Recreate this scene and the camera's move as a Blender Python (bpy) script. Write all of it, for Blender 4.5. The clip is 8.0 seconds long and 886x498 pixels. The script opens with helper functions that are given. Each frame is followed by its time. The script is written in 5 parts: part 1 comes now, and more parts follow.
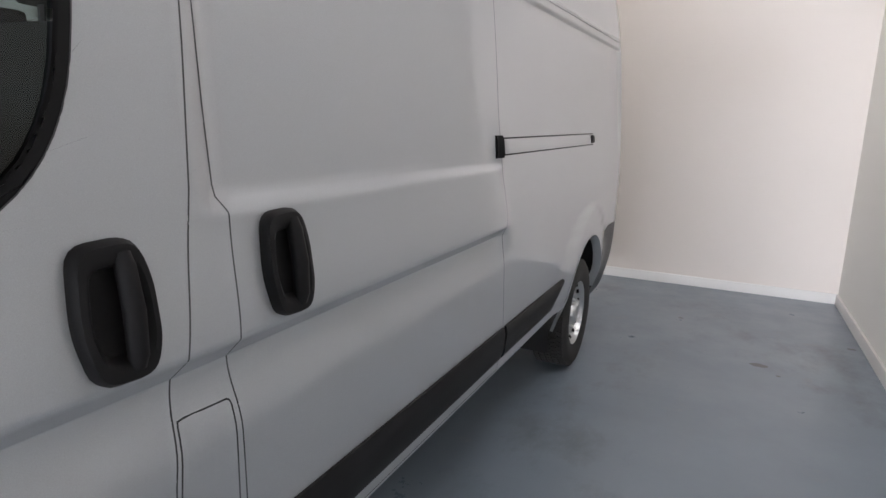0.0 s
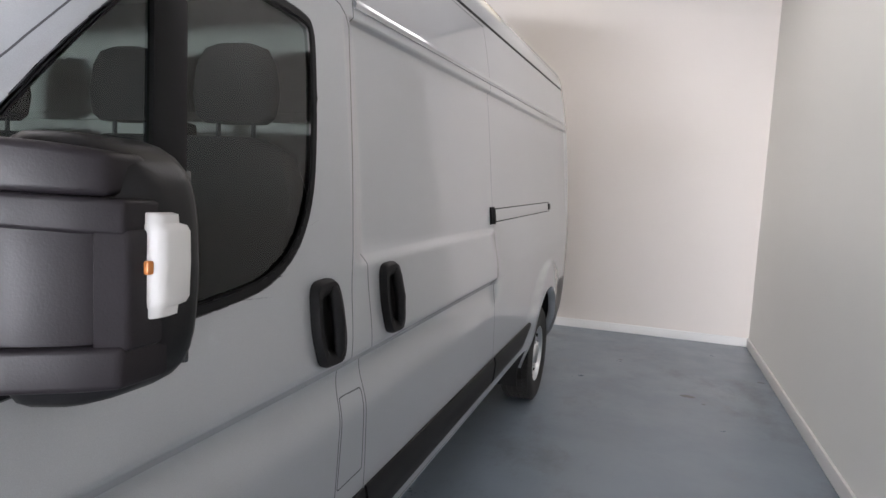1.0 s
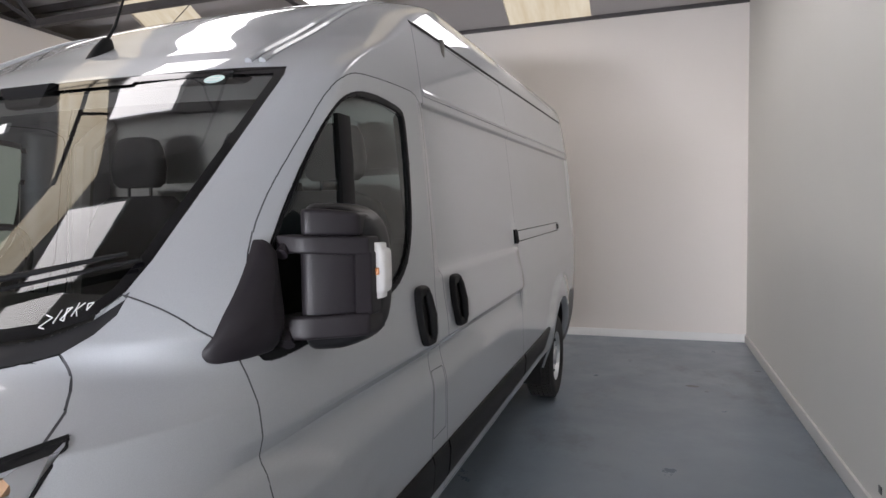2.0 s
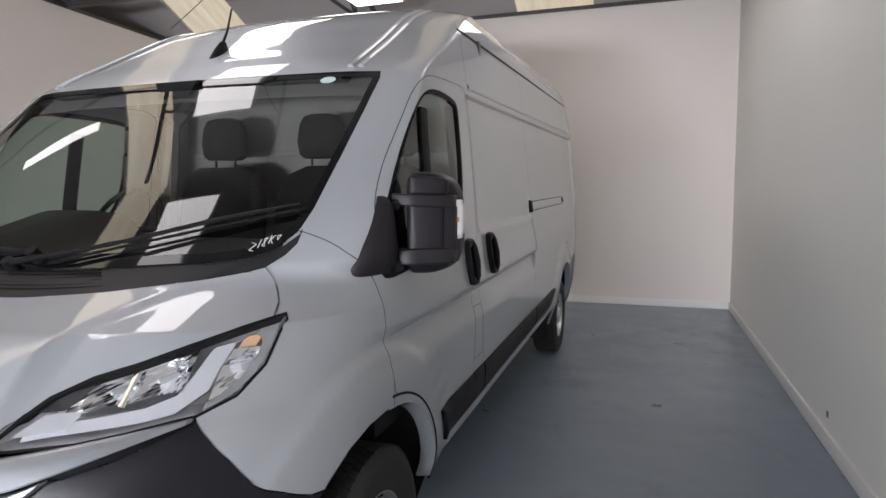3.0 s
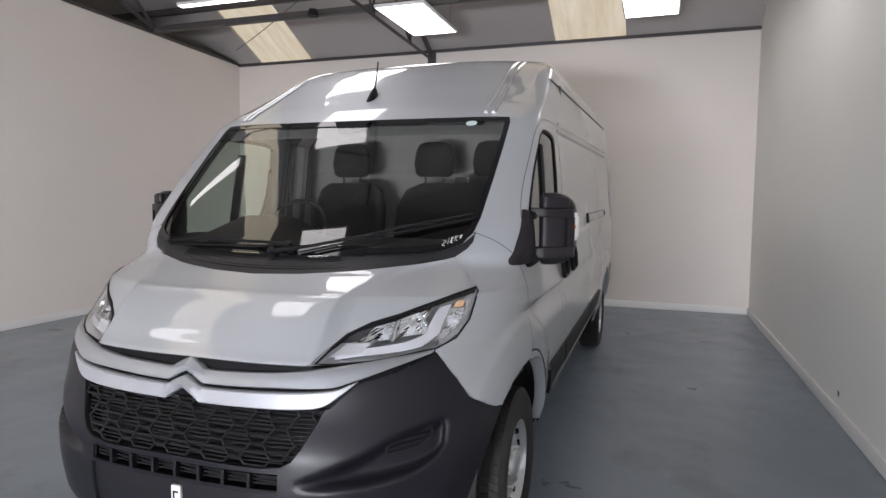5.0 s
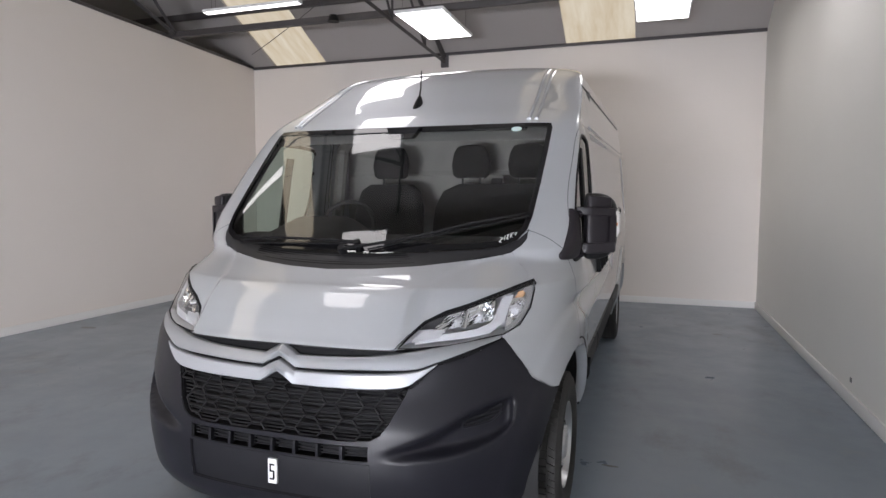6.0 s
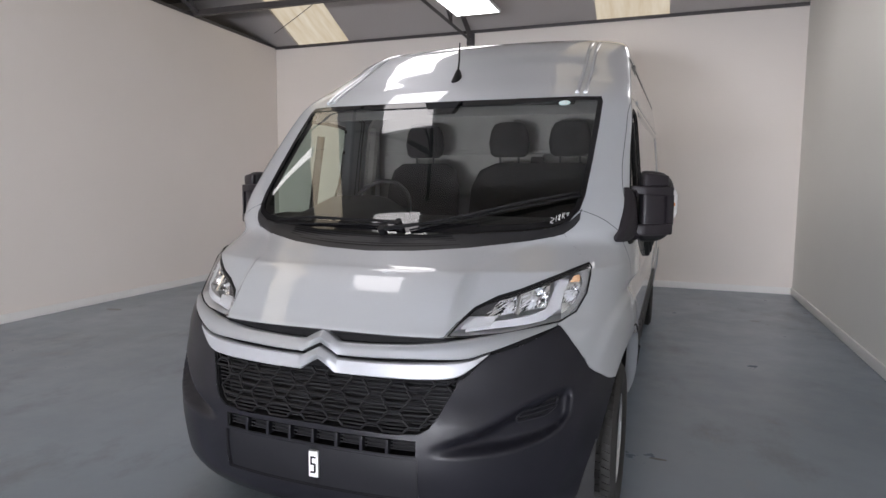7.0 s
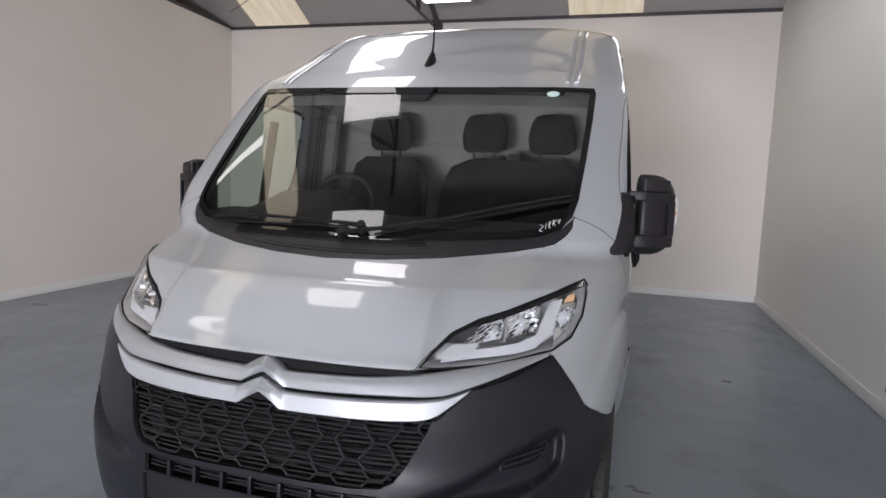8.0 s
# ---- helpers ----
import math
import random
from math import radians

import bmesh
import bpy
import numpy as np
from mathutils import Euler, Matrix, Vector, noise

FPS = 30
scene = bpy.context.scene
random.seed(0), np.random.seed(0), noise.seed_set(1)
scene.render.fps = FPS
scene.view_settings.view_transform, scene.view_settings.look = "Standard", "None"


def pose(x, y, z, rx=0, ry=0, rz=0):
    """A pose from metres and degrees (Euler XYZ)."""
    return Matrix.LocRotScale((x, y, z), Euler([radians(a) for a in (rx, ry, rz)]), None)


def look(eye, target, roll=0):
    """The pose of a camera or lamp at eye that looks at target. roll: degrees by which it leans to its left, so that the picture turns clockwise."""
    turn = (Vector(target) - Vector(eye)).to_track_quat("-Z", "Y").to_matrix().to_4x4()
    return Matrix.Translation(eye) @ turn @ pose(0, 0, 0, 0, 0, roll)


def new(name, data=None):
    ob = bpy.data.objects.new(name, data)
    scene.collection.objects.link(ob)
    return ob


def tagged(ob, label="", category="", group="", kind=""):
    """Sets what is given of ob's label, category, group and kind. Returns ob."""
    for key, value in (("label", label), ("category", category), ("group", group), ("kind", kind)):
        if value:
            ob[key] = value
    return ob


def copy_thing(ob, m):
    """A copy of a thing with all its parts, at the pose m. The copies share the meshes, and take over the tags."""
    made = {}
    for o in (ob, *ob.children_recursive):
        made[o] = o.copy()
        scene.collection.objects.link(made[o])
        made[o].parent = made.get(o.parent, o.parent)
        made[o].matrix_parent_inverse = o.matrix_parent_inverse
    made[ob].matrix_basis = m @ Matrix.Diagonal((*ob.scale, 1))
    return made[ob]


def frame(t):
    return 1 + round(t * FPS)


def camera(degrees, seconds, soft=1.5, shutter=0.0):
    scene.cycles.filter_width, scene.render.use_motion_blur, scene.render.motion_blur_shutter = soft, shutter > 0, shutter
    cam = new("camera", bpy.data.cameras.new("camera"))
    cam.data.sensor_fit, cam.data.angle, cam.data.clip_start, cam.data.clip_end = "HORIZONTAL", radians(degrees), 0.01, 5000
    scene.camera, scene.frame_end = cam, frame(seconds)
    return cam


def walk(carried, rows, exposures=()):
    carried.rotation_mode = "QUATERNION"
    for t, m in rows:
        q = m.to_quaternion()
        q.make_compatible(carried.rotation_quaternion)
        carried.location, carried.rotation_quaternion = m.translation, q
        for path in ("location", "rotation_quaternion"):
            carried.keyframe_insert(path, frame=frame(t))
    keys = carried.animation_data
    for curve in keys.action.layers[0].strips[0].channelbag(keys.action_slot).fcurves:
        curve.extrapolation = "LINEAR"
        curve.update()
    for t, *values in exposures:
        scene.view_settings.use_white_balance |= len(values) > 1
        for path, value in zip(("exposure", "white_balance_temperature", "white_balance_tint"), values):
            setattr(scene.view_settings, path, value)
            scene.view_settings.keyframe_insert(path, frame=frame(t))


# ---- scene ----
cam = camera(71.1, 8.0)
PATH = [
    (0, (1.757, 1.287, 1.403), (0.934, 3.071, 1.027), 2.2),
    (0.5, (1.724, 0.934, 1.434), (1.084, 2.808, 1.156), 2.3),
    (1, (1.700, 0.611, 1.453), (1.061, 2.497, 1.268), 3.0),
    (1.5, (1.749, 0.267, 1.466), (1.106, 2.152, 1.291), 1.1),
    (2, (1.730, -0.052, 1.462), (1.084, 1.838, 1.363), -0.8),
    (2.2, (1.757, -0.178, 1.452), (1.076, 1.699, 1.343), -1.4),
    (3.3, (1.711, -0.819, 1.422), (1.102, 1.078, 1.245), 0.0),
    (3.5, (1.699, -0.880, 1.426), (1.078, 1.015, 1.277), -0.6),
    (4, (1.600, -1.094, 1.420), (0.975, 0.803, 1.331), -1.0),
    (4.5, (1.498, -1.339, 1.443), (0.893, 0.564, 1.327), 2.2),
    (5, (1.501, -1.591, 1.436), (0.852, 0.295, 1.296), 0.7),
    (5.2, (1.505, -1.682, 1.448), (0.821, 0.192, 1.307), -0.4),
    (6.3, (1.262, -1.941, 1.439), (0.651, -0.042, 1.291), 1.1),
    (6.5, (1.238, -1.954, 1.438), (0.628, -0.055, 1.286), 2.0),
    (7, (1.161, -1.789, 1.417), (0.470, 0.077, 1.220), 0.4),
    (7.5, (1.073, -1.580, 1.421), (0.394, 0.291, 1.229), 1.9),
    (8, (0.983, -1.446, 1.429), (0.423, 0.462, 1.219), 2.4),
]
EXPOSURES = [(0, 1.09, 6500, 10), (1.0, 1.01, 6500, 10), (1.5, 0.88, 6500, 10), (2.0, 0.57, 6500, 10), (4, 0.41, 6500, 10), (6.5, 0.45, 6500, 10), (8, 0.38, 6500, 10)]
walk(cam, [(t, look(eye, target, roll)) for t, eye, target, roll in PATH], exposures=EXPOSURES)

# ---------------------------------------------------------------- world and light
world = bpy.data.worlds.new("world")
scene.world = world
world.use_nodes = True
wn = world.node_tree.nodes
sky = wn.new("ShaderNodeTexSky")
sky.sky_type = "NISHITA"
sky.sun_disc = False
sky.sun_elevation, sky.sun_rotation = radians(40), radians(200)
wn["Background"].inputs["Strength"].default_value = 0.15
world.node_tree.links.new(sky.outputs[0], wn["Background"].inputs["Color"])
LAMP_POWER = 3.9
SKYLIGHT_POWER = 0.52
# sky light through the vehicle doorway ahead of the van
daylight = bpy.data.lights.new("doorway_daylight", "AREA")
daylight.shape, daylight.size, daylight.size_y, daylight.energy = "RECTANGLE", 3.4, 3.1, 5700
daylight.color = (0.91, 0.92, 1.0)
new("doorway_daylight", daylight).matrix_basis = pose(0.85, -8.1, 1.65, 90, 0, 0)

# ---------------------------------------------------------------- materials


def material(name, color, rough=0.5, metal=0.0, coat=0.0, spec=0.5):
    m = bpy.data.materials.new(name)
    m.use_nodes = True
    b = m.node_tree.nodes["Principled BSDF"]
    b.inputs["Base Color"].default_value = (*color, 1)
    b.inputs["Roughness"].default_value = rough
    b.inputs["Metallic"].default_value = metal
    b.inputs["Coat Weight"].default_value = coat
    b.inputs["Coat Roughness"].default_value = 0.04
    b.inputs["Specular IOR Level"].default_value = spec
    return m


def node(m, kind, **inputs):
    n = m.node_tree.nodes.new(kind)
    for key, value in inputs.items():
        n.inputs[key.replace("_", " ")].default_value = value
    return n


def wire(m, a, b):
    m.node_tree.links.new(a, b)


def noise_of(m, scale, detail=4, rough=0.55, squash=(1, 1, 1)):
    """A noise texture in the object's own metres."""
    co = m.node_tree.nodes.new("ShaderNodeTexCoord")
    mp = node(m, "ShaderNodeMapping", Scale=squash)
    wire(m, co.outputs["Object"], mp.inputs["Vector"])
    n = node(m, "ShaderNodeTexNoise", Scale=scale, Detail=detail, Roughness=rough)
    wire(m, mp.outputs[0], n.inputs["Vector"])
    return n.outputs["Fac"]


def ramp(m, fac, stops):
    r = m.node_tree.nodes.new("ShaderNodeValToRGB")
    els = r.color_ramp.elements
    while len(els) < len(stops):
        els.new(0.5)
    for e, (p, c) in zip(els, stops):
        e.position, e.color = p, (*c, 1) if len(c) == 3 else c
    wire(m, fac, r.inputs[0])
    return r.outputs[0]


def blend(m, fac, a, b, mode="MIX"):
    x = m.node_tree.nodes.new("ShaderNodeMix")
    x.data_type, x.blend_type = "RGBA", mode
    for value, slot in ((fac, 0), (a, 6), (b, 7)):
        if isinstance(value, (int, float)):
            x.inputs[slot].default_value = value
        elif isinstance(value, tuple):
            x.inputs[slot].default_value = (*value, 1)
        else:
            wire(m, value, x.inputs[slot])
    return x.outputs[2]


def relief(m, height, strength, distance=0.002):
    b = node(m, "ShaderNodeBump", Strength=strength, Distance=distance)
    wire(m, height, b.inputs["Height"])
    wire(m, b.outputs[0], m.node_tree.nodes["Principled BSDF"].inputs["Normal"])


def base(m):
    return m.node_tree.nodes["Principled BSDF"].inputs


def grained(name, color, rough, grain=400, strength=0.15, vary=0.12, **kw):
    """A moulded plastic or cloth: fine grain, faint wear."""
    m = material(name, color, rough, **kw)
    n = noise_of(m, 7)
    dark, light = tuple(c * (1 - vary) for c in color), tuple(min(1, c * (1 + vary)) for c in color)
    wire(m, ramp(m, n, [(0.3, dark), (0.7, light)]), base(m)["Base Color"])
    relief(m, noise_of(m, grain, 2), strength, 0.001)
    return m


def glow(name, color, strength):
    m = bpy.data.materials.new(name)
    m.use_nodes = True
    m.node_tree.nodes.remove(m.node_tree.nodes["Principled BSDF"])
    e = node(m, "ShaderNodeEmission", Strength=strength)
    e.inputs["Color"].default_value = (*color, 1)
    wire(m, e.outputs[0], m.node_tree.nodes["Material Output"].inputs["Surface"])
    return m


def glass(name, tint, gloss=0.05, gloss_rough=0.0):
    """Thin clear glass: a tinted see-through sheet whose mirror gloss grows towards the edge-on view."""
    m = bpy.data.materials.new(name)
    m.use_nodes = True
    m.node_tree.nodes.remove(m.node_tree.nodes["Principled BSDF"])
    t = m.node_tree.nodes.new("ShaderNodeBsdfTransparent")
    t.inputs[0].default_value = (*tint, 1)
    g = node(m, "ShaderNodeBsdfGlossy", Roughness=gloss_rough)
    f = node(m, "ShaderNodeLayerWeight", Blend=0.5)
    p = m.node_tree.nodes.new("ShaderNodeMath")
    p.operation, p.inputs[1].default_value = "POWER", 4.0
    wire(m, f.outputs["Facing"], p.inputs[0])
    a = m.node_tree.nodes.new("ShaderNodeMath")
    a.operation, a.inputs[1].default_value, a.inputs[2].default_value = "MULTIPLY_ADD", 1 - gloss, gloss
    wire(m, p.outputs[0], a.inputs[0])
    x = m.node_tree.nodes.new("ShaderNodeMixShader")
    wire(m, a.outputs[0], x.inputs[0])
    wire(m, t.outputs[0], x.inputs[1])
    wire(m, g.outputs[0], x.inputs[2])
    wire(m, x.outputs[0], m.node_tree.nodes["Material Output"].inputs["Surface"])
    return m


def make_paint():
    """Silver metallic: a broad flake lobe under a sharp clear coat."""
    m = material("silver_paint", (0.40, 0.42, 0.44), 0.52, 0.42, coat=1.0)
    base(m)["Coat Roughness"].default_value = 0.012
    base(m)["Coat IOR"].default_value = 1.62
    flake = noise_of(m, 900, 1)
    broad = noise_of(m, 1.6, 3)
    c = ramp(m, flake, [(0.25, (0.410, 0.429, 0.452)), (0.75, (0.486, 0.507, 0.532))])
    c = blend(m, 0.10, c, ramp(m, broad, [(0.3, (0.395, 0.412, 0.432)), (0.7, (0.50, 0.522, 0.546))]))
    wire(m, c, base(m)["Base Color"])
    return m


def make_wall(name, color):
    m = material(name, color, 0.75)
    broad = noise_of(m, 0.5, 4)
    fine = noise_of(m, 60, 3)
    c = ramp(m, broad, [(0.25, tuple(x * 0.95 for x in color)), (0.75, color)])
    wire(m, c, base(m)["Base Color"])
    relief(m, fine, 0.25, 0.002)
    return m


def make_floor():
    m = material("painted_concrete", (0.17, 0.20, 0.22), 0.35)
    broad, mid, fine = noise_of(m, 0.55, 5), noise_of(m, 2.3, 6, 0.65), noise_of(m, 45, 4)
    c = ramp(m, broad, [(0.3, (0.170, 0.206, 0.247)), (0.7, (0.232, 0.276, 0.324))])
    stain = ramp(m, mid, [(0.60, (0, 0, 0)), (0.78, (1, 1, 1))])
    c = blend(m, stain, c, (0.262, 0.275, 0.280))
    dirt = ramp(m, noise_of(m, 1.3, 7, 0.7, (1, 0.6, 1)), [(0.54, (0, 0, 0)), (0.74, (0.70, 0.70, 0.70))])
    c = blend(m, dirt, c, (0.10, 0.105, 0.105))
    wire(m, c, base(m)["Base Color"])
    wire(m, ramp(m, mid, [(0.3, (0.26, 0.26, 0.26)), (0.7, (0.45, 0.45, 0.45))]), base(m)["Roughness"])
    relief(m, fine, 0.12, 0.002)
    return m


def make_skylight(name, power):
    m = bpy.data.materials.new(name)
    m.use_nodes = True
    m.node_tree.nodes.remove(m.node_tree.nodes["Principled BSDF"])
    c = ramp(m, noise_of(m, 1.2, 5, 0.6, (6, 1, 1)), [(0.3, (0.80, 0.66, 0.48)), (0.7, (1.0, 0.90, 0.74))])
    e = node(m, "ShaderNodeEmission", Strength=power)
    wire(m, c, e.inputs["Color"])
    wire(m, e.outputs[0], m.node_tree.nodes["Material Output"].inputs["Surface"])
    return m


PAINT = make_paint()
SEAM = material("seam_black", (0.008, 0.008, 0.009), 0.7, spec=0.15)
PANEL_GAP = material("panel_gap_grey", (0.085, 0.088, 0.094), 0.6, spec=0.3)
PRINT_BLACK = material("screen_print_black", (0.006, 0.006, 0.007), 0.06, spec=0.4)
PLASTIC = grained("bumper_plastic", (0.0115, 0.0115, 0.0155), 0.38, 500, 0.10, spec=0.27)
PLATE_BLACK = grained("plate_plastic", (0.012, 0.012, 0.015), 0.45, 500, 0.1, spec=0.3)
RUBBER = grained("rubber_seal", (0.008, 0.008, 0.009), 0.6, 200, 0.1, spec=0.18)
COWL_BLACK = grained("cowl_plastic", (0.017, 0.017, 0.019), 0.5, 200, 0.15, spec=0.3)
TYRE = grained("tyre_rubber", (0.020, 0.019, 0.018), 0.75, 90, 0.25)
LINER = grained("arch_liner", (0.015, 0.015, 0.016), 0.85, 60, 0.4)
WHEEL = material("wheel_silver", (0.60, 0.61, 0.62), 0.32, 0.75)
CHROME = material("satin_chrome", (0.40, 0.41, 0.43), 0.46, 0.4)
MIRROR_CHROME = material("lamp_reflector", (0.94, 0.94, 0.95), 0.10, 1.0)
WINDSCREEN = glass("windscreen_glass", (0.80, 0.82, 0.79), 0.075)
SIDE_GLASS = glass("side_glass", (0.52, 0.64, 0.60), 0.042)
CLEAR = glass("clear_lens", (0.93, 0.94, 0.95), 0.045)
WALL_WHITE = make_wall("white_wall_paint", (0.79, 0.737, 0.69))
WALL_COOL = make_wall("cool_white_wall_paint", (0.74, 0.73, 0.69))
ROOF_LINING = make_wall("grey_roof_lining", (0.41, 0.385, 0.375))
TRIM_WHITE = material("white_skirting", (0.78, 0.77, 0.75), 0.5)
STEEL = grained("painted_steel", (0.055, 0.050, 0.052), 0.5, 120, 0.15)
FLOOR = make_floor()
LED = glow("led_diffuser", (1.0, 0.955, 0.975), LAMP_POWER)
LAMP_FRAME = material("lamp_frame_white", (0.75, 0.76, 0.77), 0.4)
SKYLIGHT = make_skylight("grp_skylight_sheet", SKYLIGHT_POWER)
# same sheet, emission raised to strengthen its reflection in the windscreen
BOOSTED_SKYLIGHT = make_skylight("boosted_grp_skylight_sheet", SKYLIGHT_POWER * 3.2)
SEAT_CLOTH = grained("seat_cloth", (0.009, 0.009, 0.010), 0.95, 18, 0.0, spec=0.1)
DASH = grained("dash_plastic", (0.016, 0.016, 0.018), 0.65, 300, 0.05, spec=0.2)
HEADLINING = grained("headlining_grey", (0.13, 0.13, 0.128), 0.9, 200, 0.2)
CAB_GREY = grained("cab_lining_grey", (0.17, 0.165, 0.155), 0.8, 200, 0.2)
PAPER = material("white_paper", (0.80, 0.80, 0.79), 0.6)
AMBER = material("amber_lens", (0.85, 0.52, 0.30), 0.2)

# ---------------------------------------------------------------- mesh helpers


def thing(name, at, label, category, group="", kind=""):
    e = new(name)
    e.location = at
    e.empty_display_size = 0.2
    return tagged(e, label, category, group, kind)


def part(name, bm, mats, parent=None, label="", smooth=True):
    """Links a bmesh, built in world places, as one mesh under its thing or part."""
    me = bpy.data.meshes.new(name)
    bm.normal_update()
    bm.to_mesh(me)
    bm.free()
    for m in mats if isinstance(mats, (list, tuple)) else [mats]:
        me.materials.append(m)
    if smooth:
        me.shade_smooth()
        me.set_sharp_from_angle(angle=radians(40))
    ob = new(name, me)
    if parent is not None:
        ob.parent = parent
        if parent.type == "EMPTY":
            ob.matrix_parent_inverse = Matrix.Translation(-Vector(parent.location))
    return tagged(ob, label)


def box(bm, x0, x1, y0, y1, z0, z1, bevel=0.0, segments=2):
    """Adds a box with rounded edges."""
    m = Matrix.LocRotScale(((x0 + x1) / 2, (y0 + y1) / 2, (z0 + z1) / 2), None, (abs(x1 - x0), abs(y1 - y0), abs(z1 - z0)))
    vs = bmesh.ops.create_cube(bm, size=1, matrix=m)["verts"]
    if bevel:
        es = list({e for v in vs for e in v.link_edges})
        bmesh.ops.bevel(bm, geom=es, offset=bevel, segments=segments, affect="EDGES", profile=0.6)
    return bm


def prism(bm, outline, axis, lo, hi, bevel=0.0):
    """Adds a closed outline in two axes, drawn out along the third (axis) from lo to hi."""
    put = {"x": lambda a, b, c: (c, a, b), "y": lambda a, b, c: (a, c, b), "z": lambda a, b, c: (a, b, c)}[axis]
    rings = [[bm.verts.new(put(a, b, c)) for a, b in outline] for c in (lo, hi)]
    n = len(outline)
    fs = [bm.faces.new([rings[0][i], rings[0][(i + 1) % n], rings[1][(i + 1) % n], rings[1][i]]) for i in range(n)]
    caps = [bm.faces.new(rings[0][::-1]), bm.faces.new(rings[1])]
    bmesh.ops.recalc_face_normals(bm, faces=fs + caps)
    if bevel:
        es = list({e for f in caps for e in f.edges})
        bmesh.ops.bevel(bm, geom=es, offset=bevel, segments=2, affect="EDGES", profile=0.6)
    return bm


def tube(bm, points, radius, sides=8, flat=1.0):
    """Adds a round bar along points; radius may be a list."""
    pts = [Vector(p) for p in points]
    rings = []
    for i, p in enumerate(pts):
        d = (pts[min(i + 1, len(pts) - 1)] - pts[max(i - 1, 0)]).normalized()
        whole = (pts[-1] - pts[0]).normalized()
        side = d.cross(Vector((0, 0, 1)) if abs(whole.z) < 0.8 else Vector((0, 1, 0)))
        side = side.normalized() if side.length > 1e-4 else Vector((1, 0, 0))
        up = side.cross(d).normalized()
        r = radius[i] if isinstance(radius, (list, tuple)) else radius
        rings.append([bm.verts.new(p + side * (r * math.cos(a)) + up * (r * flat * math.sin(a)))
                      for a in (2 * math.pi * k / sides for k in range(sides))])
    for a, b in zip(rings, rings[1:]):
        for k in range(sides):
            bm.faces.new([a[k], a[(k + 1) % sides], b[(k + 1) % sides], b[k]])
    bm.faces.new(rings[0][::-1])
    bm.faces.new(rings[-1])
    return bm


def lathe(bm, profile, steps=48, centre=(0, 0, 0), closed=False):
    """Turns (radius, x) pairs round the x axis through centre."""
    c = Vector(centre)
    rings = [[bm.verts.new(c + Vector((x, r * math.cos(a), r * math.sin(a)))) for r, x in profile]
             for a in (2 * math.pi * k / steps for k in range(steps))]
    n = len(profile)
    for k in range(steps):
        a, b = rings[k], rings[(k + 1) % steps]
        for i in range(n if closed else n - 1):
            j = (i + 1) % n
            bm.faces.new([a[i], a[j], b[j], b[i]])
    return bm


def spline(table):
    """A smooth monotone curve through (key, value) pairs."""
    xs = np.array([k for k, _ in table], float)
    ys = np.array([v for _, v in table], float)
    h, d = np.diff(xs), np.diff(ys) / np.diff(xs)
    s = np.zeros(len(xs))
    s[0], s[-1] = d[0], d[-1]
    for i in range(1, len(xs) - 1):
        if d[i - 1] * d[i] > 0:
            w1, w2 = 2 * h[i] + h[i - 1], h[i] + 2 * h[i - 1]
            s[i] = (w1 + w2) / (w1 / d[i - 1] + w2 / d[i])

    def f(x):
        x = min(max(x, xs[0]), xs[-1])
        i = int(min(max(np.searchsorted(xs, x) - 1, 0), len(xs) - 2))
        u = (x - xs[i]) / h[i]
        return float((1 + 2 * u) * (1 - u) ** 2 * ys[i] + u * (1 - u) ** 2 * h[i] * s[i] + u * u * (3 - 2 * u) * ys[i + 1] + u * u * (u - 1) * h[i] * s[i + 1])
    return f


def step(a, b, x):
    u = min(max((x - a) / (b - a if b != a else 1e-9), 0.0), 1.0)
    return u * u * (3 - 2 * u)


# ---------------------------------------------------------------- the showroom bay
RIGHT, LEFT, BACK, FRONT = 2.72, -5.50, 7.68, -8.0
EAVES, PITCH, RIDGE_Y = 3.84, 0.48, 1.0


def roof_z(y):
    return EAVES + PITCH * (BACK - y) if y > RIDGE_Y else EAVES + PITCH * (BACK - RIDGE_Y) - PITCH * (RIDGE_Y - y)


def left_x(y):
    """The partition stands a little out of square."""
    return LEFT + 0.055 * (BACK - y)


